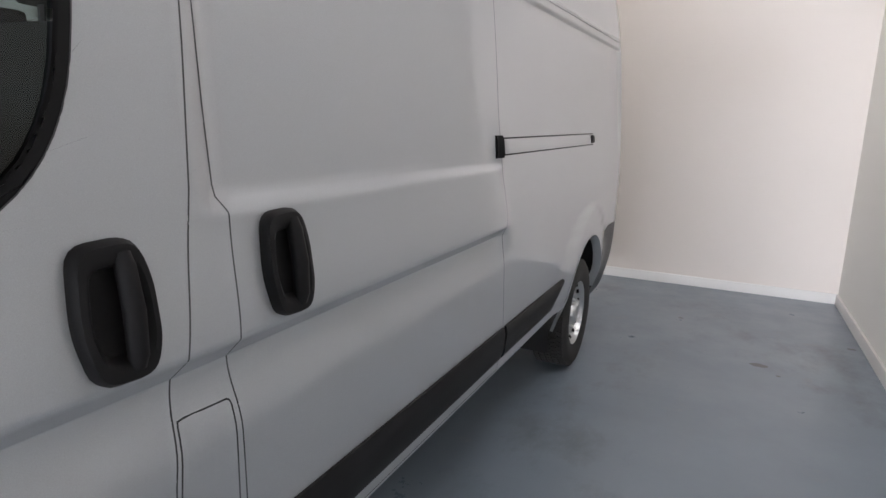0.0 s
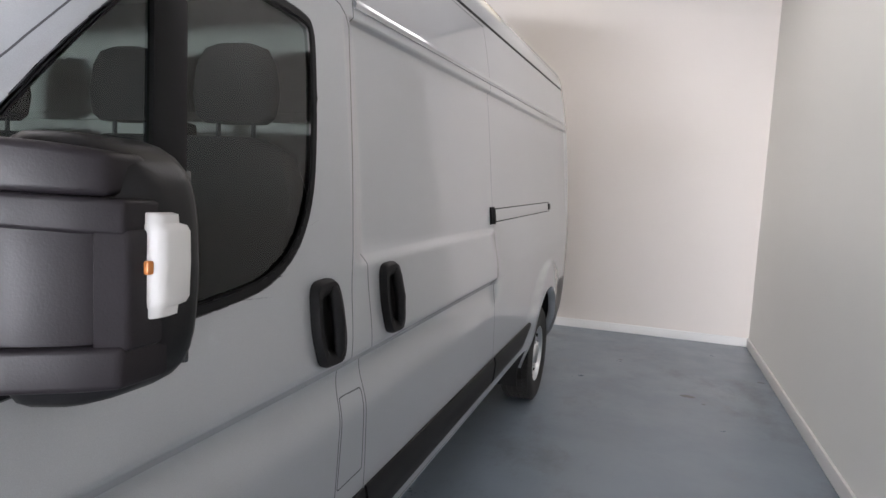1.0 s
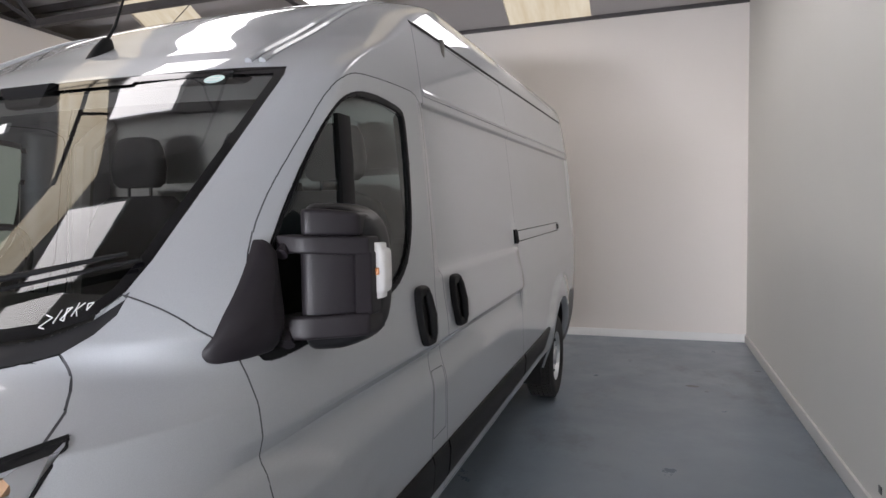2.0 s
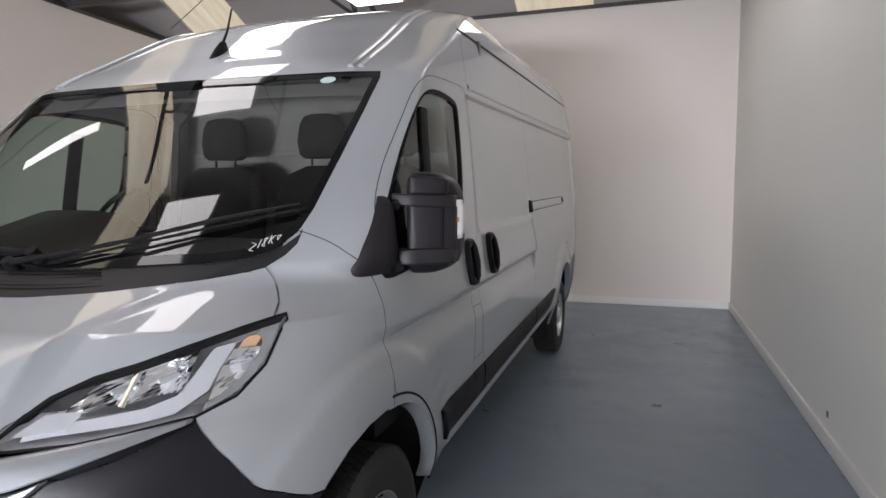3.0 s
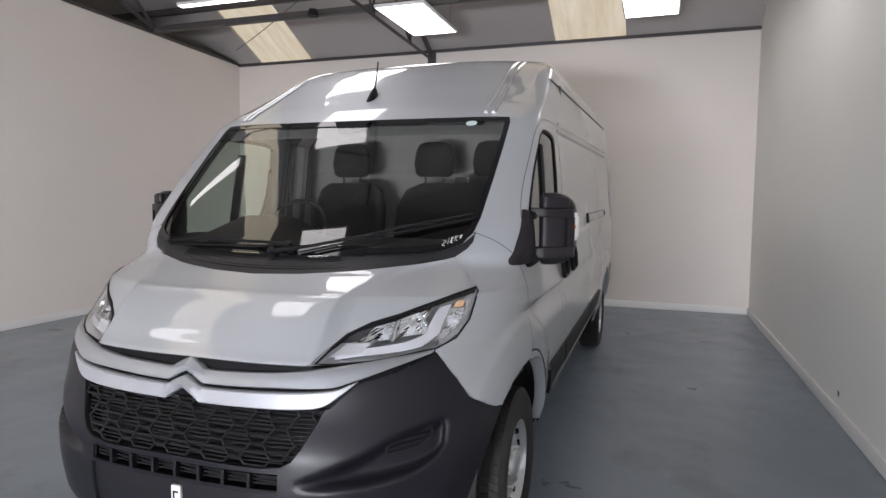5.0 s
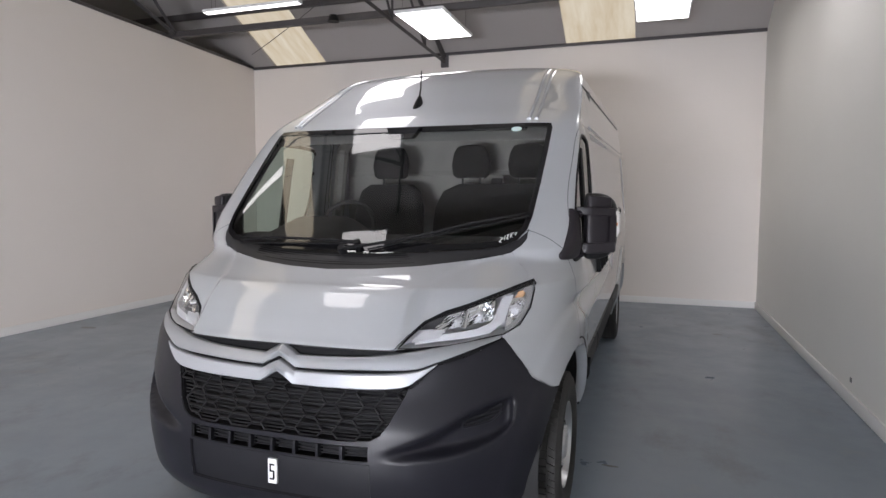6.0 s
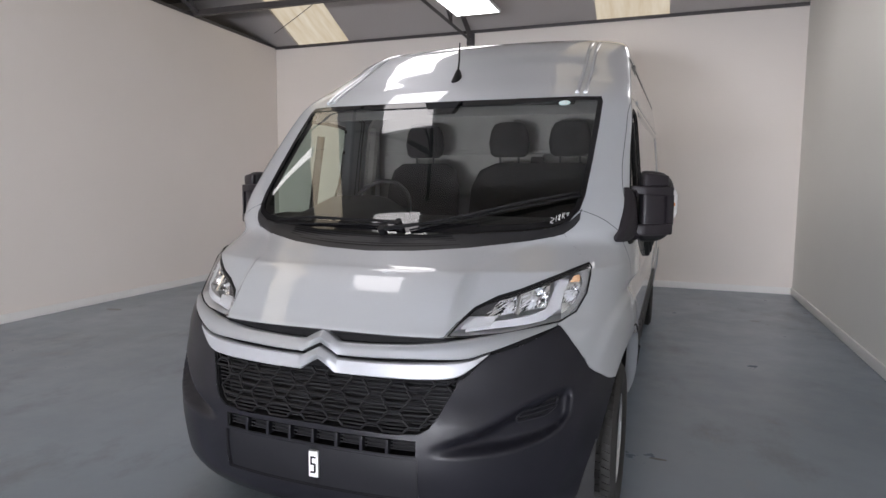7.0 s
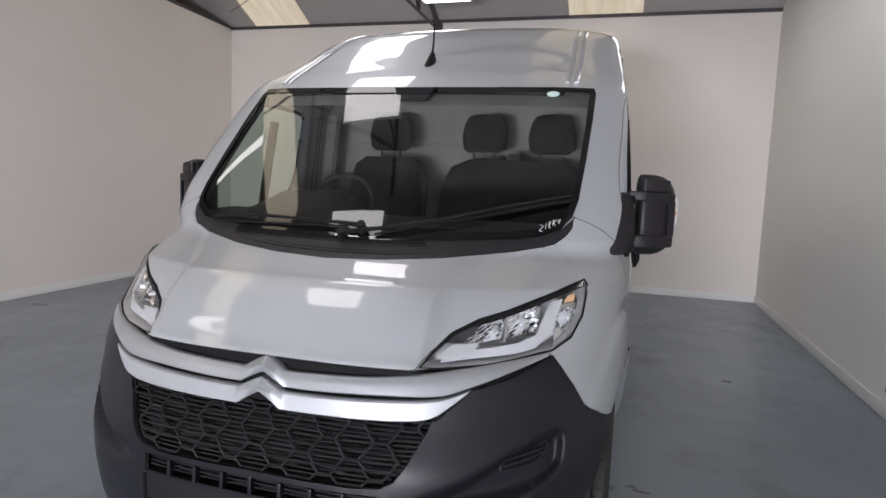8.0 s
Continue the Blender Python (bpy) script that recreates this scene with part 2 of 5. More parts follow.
def build_room():
    bm = bmesh.new()
    box(bm, -10, RIGHT + 0.2, FRONT - 12, BACK + 0.2, -0.2, 0.0)
    tagged(part("floor", bm, FLOOR, None, "blue-grey painted concrete floor with stains and scuffs", False), category="floor", kind="structure")
    bm = bmesh.new()
    box(bm, -10, RIGHT + 0.2, BACK, BACK + 0.2, -0.0, EAVES + 0.0)
    tagged(part("wall_back", bm, WALL_WHITE, None, "plain white painted plaster wall", False), category="wall", kind="structure")
    bm = bmesh.new()
    prism(bm, [(FRONT, 0), (BACK, 0), (BACK, roof_z(BACK)), (RIDGE_Y, roof_z(RIDGE_Y)), (FRONT, roof_z(FRONT))], "x", RIGHT, RIGHT + 0.2)
    tagged(part("wall_right", bm, WALL_COOL, None, "white painted wall with scuffs up to the roof", False), category="wall", kind="structure")
    bm = bmesh.new()
    prism(bm, [(left_x(FRONT), FRONT), (left_x(BACK), BACK), (left_x(BACK) - 0.15, BACK), (left_x(FRONT) - 0.15, FRONT)], "z", 0, EAVES)
    tagged(part("wall_left", bm, WALL_WHITE, None, "white painted partition wall open above", False), category="wall", kind="structure")
    bm = bmesh.new()
    prism(bm, [(FRONT, 0), (BACK, 0), (BACK, roof_z(BACK)), (RIDGE_Y, roof_z(RIDGE_Y)), (FRONT, roof_z(FRONT))], "x", -10.2, -10)
    tagged(part("wall_far_left", bm, ROOF_LINING, None, "plain grey end wall of the hall", False), category="wall", kind="structure")
    bm = bmesh.new()
    top = roof_z(FRONT)
    prism(bm, [(-10, 0), (-0.9, 0), (-0.9, 3.3), (2.6, 3.3), (2.6, 0), (RIGHT + 0.2, 0), (RIGHT + 0.2, top), (-10, top)], "y", FRONT - 0.2, FRONT)
    tagged(part("wall_front", bm, WALL_WHITE, None, "plain white painted wall with a wide vehicle doorway", False), category="wall", kind="structure")
    for n, (x0, x1, y0, y1) in enumerate(((LEFT, RIGHT, BACK - 0.018, BACK), (RIGHT - 0.018, RIGHT, FRONT, BACK - 0.018))):
        bm = bmesh.new()
        box(bm, x0, x1, y0, y1, 0.002, 0.095, 0.004)
        tagged(part("baseboard", bm, TRIM_WHITE, None, "white painted skirting board along the wall"), category="skirting", kind="structure")
    bm = bmesh.new()
    ya, yb = FRONT, BACK - 0.018
    prism(bm, [(left_x(ya), ya), (left_x(ya) + 0.018, ya), (left_x(yb) + 0.018, yb), (left_x(yb), yb)], "z", 0.002, 0.095, 0.003)
    tagged(part("baseboard", bm, TRIM_WHITE, None, "white painted skirting board along the wall"), category="skirting", kind="structure")


SKYLIGHTS = ((-5.05, -4.04), (0.01, 1.005))
SHORT_STRIP = 3.2
SHEET_END = 3.6


def build_roof():
    """Two pitches of corrugated lining, with the skylight strips left open."""
    bm = bmesh.new()
    edges = [-10.2] + [v for s in SKYLIGHTS for v in s] + [RIGHT + 0.2]
    for x0, x1 in zip(edges[::2], edges[1::2]):
        for ya, yb in ((RIDGE_Y, BACK + 0.2), (FRONT - 0.2, RIDGE_Y)):
            za, zb = roof_z(ya), roof_z(yb)
            prism(bm, [(ya, za), (yb, zb), (yb, zb + 0.06), (ya, za + 0.06)], "x", x0, x1)
    x0, x1 = SKYLIGHTS[1]
    for ya, yb in ((RIDGE_Y, SHORT_STRIP), (FRONT - 0.2, RIDGE_Y)):
        za, zb = roof_z(ya), roof_z(yb)
        prism(bm, [(ya, za), (yb, zb), (yb, zb + 0.06), (ya, za + 0.06)], "x", x0, x1)
    tagged(part("ceiling", bm, ROOF_LINING, None, "grey lined pitched roof of the hall", False), category="ceiling", kind="structure")
    for x0, x1 in SKYLIGHTS:
        for ya, yb in ((RIDGE_Y, SHEET_END), (SHEET_END, BACK + 0.1), (FRONT - 0.1, RIDGE_Y)) if x0 < -1 else ((SHORT_STRIP, BACK + 0.1),):
            bm = bmesh.new()
            za, zb = roof_z(ya) + 0.03, roof_z(yb) + 0.03
            n = 42
            low = [(x0 + (x1 - x0) * i / n, 0.012 * math.cos(2 * math.pi * i / 7)) for i in range(n + 1)]
            rows = [[bm.verts.new((x, y, z + w)) for x, w in low] for y, z in ((ya, za), (yb, zb))]
            for i in range(n):
                bm.faces.new([rows[0][i], rows[0][i + 1], rows[1][i + 1], rows[1][i]])
            # sheets up to SHEET_END get the added glow
            boosted = yb <= SHEET_END
            tagged(part("skylight", bm, BOOSTED_SKYLIGHT if boosted else SKYLIGHT, None, "translucent corrugated rooflight strip with its glow boosted" if boosted else "yellowed translucent corrugated rooflight strip"), category="skylight", kind="structure")


def build_lamp(name, note, group, w, l):
    lamp = thing(name, (0, 0, 0), note, "lamp", group)
    bm = bmesh.new()
    box(bm, -w, w, -l, l, 0.0, 0.035, 0.004)
    part("frame", bm, LAMP_FRAME, lamp)
    bm = bmesh.new()
    box(bm, -w * 0.94, w * 0.94, -l * 0.97, l * 0.97, -0.004, -0.001)
    part("diffuser", bm, LED, lamp, "glowing white diffuser", False)
    for sx in (-w * 0.8, w * 0.8):
        for sy in (-l * 0.8, l * 0.8):
            bm = bmesh.new()
            tube(bm, [(sx, sy, 0.03), (sx, sy, 0.5)], 0.002, 5)
            part("hanging_wire", bm, STEEL, lamp)
    return lamp


def build_lamps():
    first = build_lamp("ceiling_lamp", "white rectangular LED panel lamp hung under the roof", "LED panel lamps", 0.31, 0.62)
    first.matrix_basis = Matrix.Translation((-1.36, 5.68, 3.70))
    for x, y in ((-1.36, 3.72), (-1.06, 2.05), (-1.06, 0.15), (1.36, 5.68), (2.0, 3.72)):
        copy_thing(first, Matrix.Translation((x, y, 3.70)))
    batten = build_lamp("batten_lamp", "long slim white LED batten hung under the roof", "LED batten lamps", 0.045, 0.66)
    turn = Matrix.Rotation(radians(90), 4, "Z")
    batten.matrix_basis = Matrix.Translation((-3.19, 4.40, 3.71)) @ turn
    for y in (1.60, -1.20, -4.0):
        copy_thing(batten, Matrix.Translation((-3.19, y, 3.71)) @ turn)


build_room()
build_roof()
build_lamps()

# ---------------------------------------------------------------- the van's skin
# x: half width, y: from the nose to the tail, z: height.
NOSE = spline([(0.20, 0.17), (0.25, 0.10), (0.33, 0.05), (0.48, 0.03), (0.60, 0.035), (0.76, 0.085), (0.85, 0.108), (0.90, 0.133), (0.94, 0.178),
               (1.0, 0.238), (1.05, 0.288), (1.08, 0.319), (1.10, 0.341), (1.109, 0.353), (1.115, 0.369), (1.13, 0.410), (1.16, 0.490), (1.19, 0.568), (1.21, 0.600), (1.25, 0.640), (1.4, 0.80), (1.6, 1.015), (1.8, 1.225), (1.86, 1.29), (1.93, 1.39),
               (2.01, 1.53), (2.12, 1.72), (2.25, 1.97), (2.33, 2.2), (2.38, 2.45), (2.42, 2.8), (2.44, 3.2), (2.452, 3.9)])
HALF = spline([(0.20, 0.90), (0.25, 0.93), (0.40, 0.972), (0.5, 0.992), (0.65, 1.004), (0.85, 1.010), (1.05, 1.012), (1.2, 1.006), (1.36, 0.994), (1.6, 0.973),
               (1.87, 0.943), (2.0, 0.922), (2.15, 0.892), (2.25, 0.868), (2.32, 0.835), (2.37, 0.78), (2.41, 0.66), (2.435, 0.48), (2.447, 0.25), (2.452, 0.02)])
DEEP = spline([(0.20, 0.9), (0.5, 1.10), (0.9, 1.12), (1.1, 1.0), (1.18, 0.70), (1.25, 0.43), (1.4, 0.27), (1.87, 0.185), (2.1, 0.28), (2.3, 0.32), (2.452, 0.5)])
SQUARE = spline([(0.20, 3.0), (0.9, 3.0), (1.1, 3.1), (1.18, 2.7), (1.25, 2.3), (1.4, 2.05), (1.87, 2.05), (2.1, 2.3), (2.3, 2.5), (2.452, 2.4)])
TAIL = 5.96
FRONT_AXLE, REAR_AXLE, HUB_Z = 0.948, 4.983, 0.332


def face_y(x, z):
    """The nose's surface at a place of the front view."""
    u = min(abs(x) / HALF(z), 0.9999)
    n = SQUARE(z)
    return NOSE(z) + DEEP(z) * (1 - (1 - u ** n) ** (1 / n))


def side_x(y, z):
    """The flank's surface at a place of the side view."""
    z -= rake(y, z)
    v = min(max((y - NOSE(z)) / DEEP(z), 0.0), 1.0)
    n = SQUARE(z)
    return HALF(z) * (1 - (1 - v) ** n) ** (1 / n) + flank(y, z)


def rake(y, z):
    """The empty van sits a little higher behind."""
    return (0.018 + 0.020 * step(1.2, 2.2, z)) * max(0.0, y - 2.0)


FOG_LOW = spline([(0.40, 0.520), (0.635, 0.537), (0.755, 0.560), (0.815, 0.588), (0.86, 0.640)])
FOG_UP = spline([(0.40, 0.535), (0.50, 0.575), (0.614, 0.630), (0.717, 0.690), (0.835, 0.730), (0.86, 0.735)])
CREASE = spline([(0.90, 0.456), (1.07, 0.452), (1.115, 0.462), (1.14, 0.497), (1.19, 0.585), (1.24, 0.69)])


SWELL = spline([(0.90, 0.0), (0.94, 0.010), (0.97, 0.016), (1.0, 0.021), (1.05, 0.026), (1.08, 0.0235), (1.10, 0.015), (1.11, 0.008), (1.118, 0.002), (1.125, 0.0), (1.25, 0.0)])


def pressed(x, z):
    """The bonnet's raised middle and the bumper's lower lip, pushed out ahead."""
    foot = min(max((x - CREASE(z)) / 0.060, 0.0), 1.0)
    d = (0.024 + SWELL(min(max(z, 0.90), 1.25))) * (1 - foot) ** 2 * step(0.885, 0.905, z) * (1 - step(1.20, 1.25, z))
    if 0.40 < x < 0.87 and 0.45 < z < 0.75:
        low, up = FOG_LOW(x), FOG_UP(x)
        d -= 0.072 * step(low - 0.004, low + 0.020, z) * (1 - step(max(low + 0.02, up - 0.055), up + 0.005, z)) * step(0.42, 0.62, x) * (1 - step(0.822, 0.856, x))
    return d


def flank(y, z):
    """Pressed lines of the flank: the crease, the recessed panel and the flared arches."""
    r = 0.0
    fade = step(0.75, 1.3, y) * (1 - step(3.40, 3.50, y))
    if z < 1.000:
        r -= fade * 0.024 * step(0.86, 0.99, z)
    elif z < 1.038:
        r += fade * (-0.024 + 0.038 * (z - 1.000) / 0.038)
    else:
        r += fade * 0.014 * (1 - step(1.038, 1.24, z))
    if y > 2.03:
        edge = step(1.246, 1.296 - 0.018 * (y - 2.03), z) if y < 3.42 else step(1.05, 1.50, z)
        r -= 0.018 * edge * (1 - step(1.858, 1.876, z))
    for axle, reach in ((FRONT_AXLE - 0.02, 0.638), (REAR_AXLE, 0.605)):
        d = math.hypot(y - axle, z - 0.36)
        if d < 0.66:
            r += (0.004 * (1 - step(0.45, 0.60, d)) + 0.015 * (1 - step(reach - 0.045, reach, d))) * step(0.30, 0.5, z)
    return r


STATIONS = [1.64, 1.74, 1.84, 1.92, 1.98, 2.026, 2.034, 2.08, 2.16, 2.26, 2.36] + [2.46 + 0.094 * i for i in range(10)] + [3.40, 3.42, 3.44, 3.47, 3.51] + [3.60 + 0.0995 * i for i in range(24)]


def skin_point(z, c):
    """c 0..1: round the nose; 1..2: along the flank; 2..3: round the tail to the middle."""
    n, half, nose, deep = SQUARE(z), HALF(z), NOSE(z), DEEP(z)
    if c <= 1:
        a = c * math.pi / 2
        s, k = math.sin(a), math.cos(a)
        r = (s ** n + k ** n) ** (-1 / n)
        x, y = half * r * s, nose + deep * (1 - r * k)
        return Vector((x + flank(y, z) * (x / half) ** 5, y - pressed(x, z), z + rake(y, z)))
    if c <= 2:
        start, end = nose + deep, TAIL - 0.07
        first = max(1.64, start + 0.04)
        k = (c - 1) * (len(STATIONS) + 5)
        if k <= 6:
            y = start + (first - start) * k / 6
        else:
            y = first + (STATIONS[min(int(round(k)) - 6, len(STATIONS) - 1)] - 1.64) * (end - first) / (end - 1.64)
        return Vector((half + flank(y, z), y, z + rake(y, z)))
    u = (c - 2)
    if u < 0.5:
        a = u * math.pi
        return Vector((half - 0.07 * (1 - math.cos(a)), TAIL - 0.07 + 0.07 * math.sin(a), z + rake(TAIL, z)))
    return Vector(((half - 0.07) * (1 - (u - 0.5) * 2), TAIL, z + rake(TAIL, z)))


def rows_of_skin():
    zs = set(np.round(np.arange(0.20, 2.30, 0.02), 3)) | {0.985, 0.998, 1.002, 1.012, 1.025, 1.036, 1.040, 1.248, 1.252, 1.257, 1.262, 1.267, 1.271, 1.275, 1.856, 1.862, 1.868, 1.874, 1.878}
    zs |= {1.105, 1.1075, 1.1125, 1.115, 1.1175} | set(np.round(np.arange(0.91, 1.25, 0.01), 3)) | set(np.round(np.arange(0.51, 0.75, 0.01), 3))
    zs |= {2.30, 2.32, 2.34, 2.36, 2.375, 2.39, 2.40, 2.41, 2.42, 2.428, 2.434, 2.44, 2.444, 2.448, 2.450, 2.4515}
    return sorted(float(z) for z in zs)


def build_skin():
    """The whole half skin as one bmesh, with its true normals kept on the vertices."""
    cols = sorted({i / 104 for i in range(105)} | {(i + 0.5) / 104 for i in range(26, 46)}) + [1 + i / (len(STATIONS) + 5) for i in range(1, len(STATIONS) + 6)] + [2.125, 2.25, 2.375, 2.5, 3.0]
    zs = rows_of_skin()
    bm = bmesh.new()
    grid = [[bm.verts.new(skin_point(z, c)) for c in cols] for z in zs]
    for a, b in zip(grid, grid[1:]):
        for i in range(len(cols) - 1):
            bm.faces.new([a[i], a[i + 1], b[i + 1], b[i]])
    bm.normal_update()
    for row in grid:
        row[0].co.x = row[-1].co.x = 0.0
    keep = bm.verts.layers.float_vector.new("true_normal")
    for v in bm.verts:
        n = v.normal.copy()
        if v.co.x < 1e-6:
            n.x = 0
        v[keep] = n.normalized()
    return bm


def inside(poly, a, b):
    hit = False
    for (x0, y0), (x1, y1) in zip(poly, poly[1:] + poly[:1]):
        if (y0 > b) != (y1 > b) and a < (x1 - x0) * (b - y0) / (y1 - y0) + x0:
            hit = not hit
    return hit


def cut(bm, poly, view, near):
    """Cuts the skin along a closed outline of the front view (x, z) or side view (y, z)."""
    i = 0 if view == "front" else 1
    lo = [min(p[k] for p in poly) - 0.06 for k in (0, 1)]
    hi = [max(p[k] for p in poly) + 0.06 for k in (0, 1)]
    pool = set()
    for f in bm.faces:
        c = f.calc_center_median()
        if near(c) and lo[0] < c[i] < hi[0] and lo[1] < c.z < hi[1]:
            pool.add(f)
    for (a0, b0), (a1, b1) in zip(poly, poly[1:] + poly[:1]):
        la, ha, lb, hb = min(a0, a1), max(a0, a1), min(b0, b1), max(b0, b1)
        pick = []
        for f in pool:
            if not f.is_valid:
                continue
            us, vs = [v.co[i] for v in f.verts], [v.co.z for v in f.verts]
            if max(us) > la - 1e-4 and min(us) < ha + 1e-4 and max(vs) > lb - 1e-4 and min(vs) < hb + 1e-4:
                pick.append(f)
        if not pick:
            continue
        geom = list({*pick, *(e for f in pick for e in f.edges), *(v for f in pick for v in f.verts)})
        co, no = [0, 0, b0], [0, 0, -(a1 - a0)]
        co[i], no[i] = a0, b1 - b0
        out = bmesh.ops.bisect_plane(bm, geom=geom, dist=2e-5, plane_co=co, plane_no=no)
        pool = {f for f in pool if f.is_valid} | {g for g in out["geom"] if isinstance(g, bmesh.types.BMFace)}


def rounded(points, radius=0.03, steps=4):
    """The outline with its corners rounded off."""
    out, n = [], len(points)
    for k in range(n):
        p, a, b = Vector(points[k]), Vector(points[k - 1]), Vector(points[(k + 1) % n])
        r = min(radius, (a - p).length * 0.45, (b - p).length * 0.45)
        s, e = p + (a - p).normalized() * r, p + (b - p).normalized() * r
        for j in range(steps + 1):
            u = j / steps
            out.append(tuple(s * (1 - u) ** 2 + p * 2 * u * (1 - u) + e * u * u))
    return out


def grown(poly, d):
    """The outline pushed out (in: minus) by d."""
    area = sum(a[0] * b[1] - b[0] * a[1] for a, b in zip(poly, poly[1:] + poly[:1]))
    s = 1 if area > 0 else -1
    out = []
    for k in range(len(poly)):
        a, b, c = Vector(poly[k - 1]), Vector(poly[k]), Vector(poly[(k + 1) % len(poly)])
        n1, n2 = Vector(((b - a).y, -(b - a).x)).normalized(), Vector(((c - b).y, -(c - b).x)).normalized()
        m = (n1 + n2)
        m = m.normalized() / max(0.5, m.normalized().dot(n1)) if m.length > 1e-6 else n1
        out.append(tuple(b + m * d * s))
    return out


def arch(axle, r, n=28):
    return [(axle + r * math.cos(a) * 1.03, 0.36 + r * math.sin(a)) for a in (2 * math.pi * k / n for k in range(n))]


BONNET_TOP = [(0.0, 1.160), (0.2, 1.166), (0.4, 1.180), (0.6, 1.205), (0.70, 1.222), (0.748, 1.235)]
LAMP_TOP = [(0.448, 0.908), (0.475, 0.950), (0.518, 0.995), (0.584, 1.030), (0.658, 1.053), (0.731, 1.082), (0.808, 1.112), (0.862, 1.130)]
LAMP_OUT = [(0.873, 1.118), (0.874, 1.085), (0.869, 1.026), (0.843, 0.970), (0.795, 0.943), (0.764, 0.940)]
LAMP_LOW = [(0.693, 0.928), (0.623, 0.918), (0.505, 0.909)]
BUMPER_EDGE = [(0.80, 0.934), (0.830, 0.899), (0.866, 0.842), (0.898, 0.774), (0.931, 0.742), (0.967, 0.702), (1.06, 0.66)]
DOOR = [(0.95, 1.19), (0.962, 1.10), (0.970, 0.95), (0.978, 0.88), (0.985, 0.84), (0.996, 0.830), (1.087, 0.806), (1.173, 0.771), (1.245, 0.722), (1.303, 0.665), (1.352, 0.596), (1.388, 0.522), (1.402, 0.47), (1.405, 0.45),
        (1.91, 0.45), (1.925, 0.62), (1.930, 0.83), (1.938, 0.94), (1.948, 1.03), (1.966, 1.15), (1.987, 1.30), (2.000, 1.50), (2.012, 1.75), (2.026, 1.900), (1.80, 1.893), (1.60, 1.880), (1.479, 1.862),
        (1.38, 1.806), (1.213, 1.643), (1.078, 1.506), (0.985, 1.388), (0.955, 1.30)]
def eased(chain, times=2):
    """Rounds the corners of an open chain, keeping its ends."""
    for _ in range(times):
        out = [chain[0]]
        for (a, b), (c, d) in zip(chain, chain[1:]):
            out += [(a * 0.75 + c * 0.25, b * 0.75 + d * 0.25), (a * 0.25 + c * 0.75, b * 0.25 + d * 0.75)]
        chain = out + [chain[-1]]
    return chain


DOOR = DOOR[:21] + eased(DOOR[21:])
WINDOW = [(0.985, 1.20), (1.01, 1.172), (1.18, 1.196), (1.365, 1.222), (1.527, 1.235), (1.645, 1.253), (1.747, 1.315), (1.810, 1.42), (1.834, 1.56), (1.848, 1.72),
          (1.848, 1.795), (1.825, 1.822), (1.608, 1.832), (1.458, 1.805), (1.33, 1.728), (1.176, 1.575), (1.06, 1.44), (1.0, 1.355), (0.98, 1.27)]
WINDOW = eased(WINDOW + WINDOW[:1])[1:-1]
GLASS = [(a + (c - a) * k, b + (d - b) * k) for (a, b), (c, d) in zip(WINDOW, grown(WINDOW, -0.022))
         for k in [1 - 0.62 * (1 - step(1.42, 1.62, a)) * step(1.26, 1.36, b)]]
SLIDER = [(2.10, 0.45), (2.090, 0.70), (2.074, 0.92), (2.062, 1.03), (2.064, 1.15), (2.066, 1.255), (2.052, 1.282), (2.046, 1.42), (2.044, 1.60), (2.046, 1.80), (2.055, 1.95), (2.08, 2.165),
          (3.40, 2.205), (3.42, 1.60), (3.425, 1.25), (3.47, 0.85), (3.51, 0.66), (3.52, 0.47)]
FLAP = [(1.945, 0.932), (2.060, 0.928), (2.072, 0.70), (1.935, 0.696)]
WING = [(0.30, 1.26), (0.30, 0.50), (0.60, 0.50), (0.948, 0.50), (0.978, 0.88), (0.970, 0.95), (0.962, 1.10), (0.95, 1.19), (0.905, 1.236), (0.878, 1.264), (0.858, 1.298), (0.840, 1.328), (0.80, 1.30), (0.75, 1.25), (0.70, 1.240), (0.60, 1.240)]
SCREEN = [(-0.01, 1.222), (0.2, 1.225), (0.42, 1.238), (0.60, 1.248), (0.70, 1.262), (0.765, 1.29), (0.795, 1.33), (0.808, 1.39), (0.815, 1.53), (0.82, 1.70), (0.819, 1.84),
          (0.808, 1.868), (0.70, 1.869), (0.4, 1.864), (-0.01, 1.862)]
GRILLE = [(-0.01, 0.775), (0.507, 0.776), (0.495, 0.745), (0.452, 0.655), (0.425, 0.615), (0.39, 0.595), (0.30, 0.590), (-0.01, 0.592)]
SLOT = [(-0.01, 0.517), (0.382, 0.519), (0.382, 0.569), (-0.01, 0.567)]
PLATE = [(-0.01, 0.35), (0.39, 0.355), (0.39, 0.505), (-0.01, 0.505)]
REAR_BUMPER = [(5.42, 0.20), (6.3, 0.20), (6.3, 0.80), (5.62, 0.80), (5.43, 0.76)]


def full(*chains):
    return [p for c in chains for p in c]


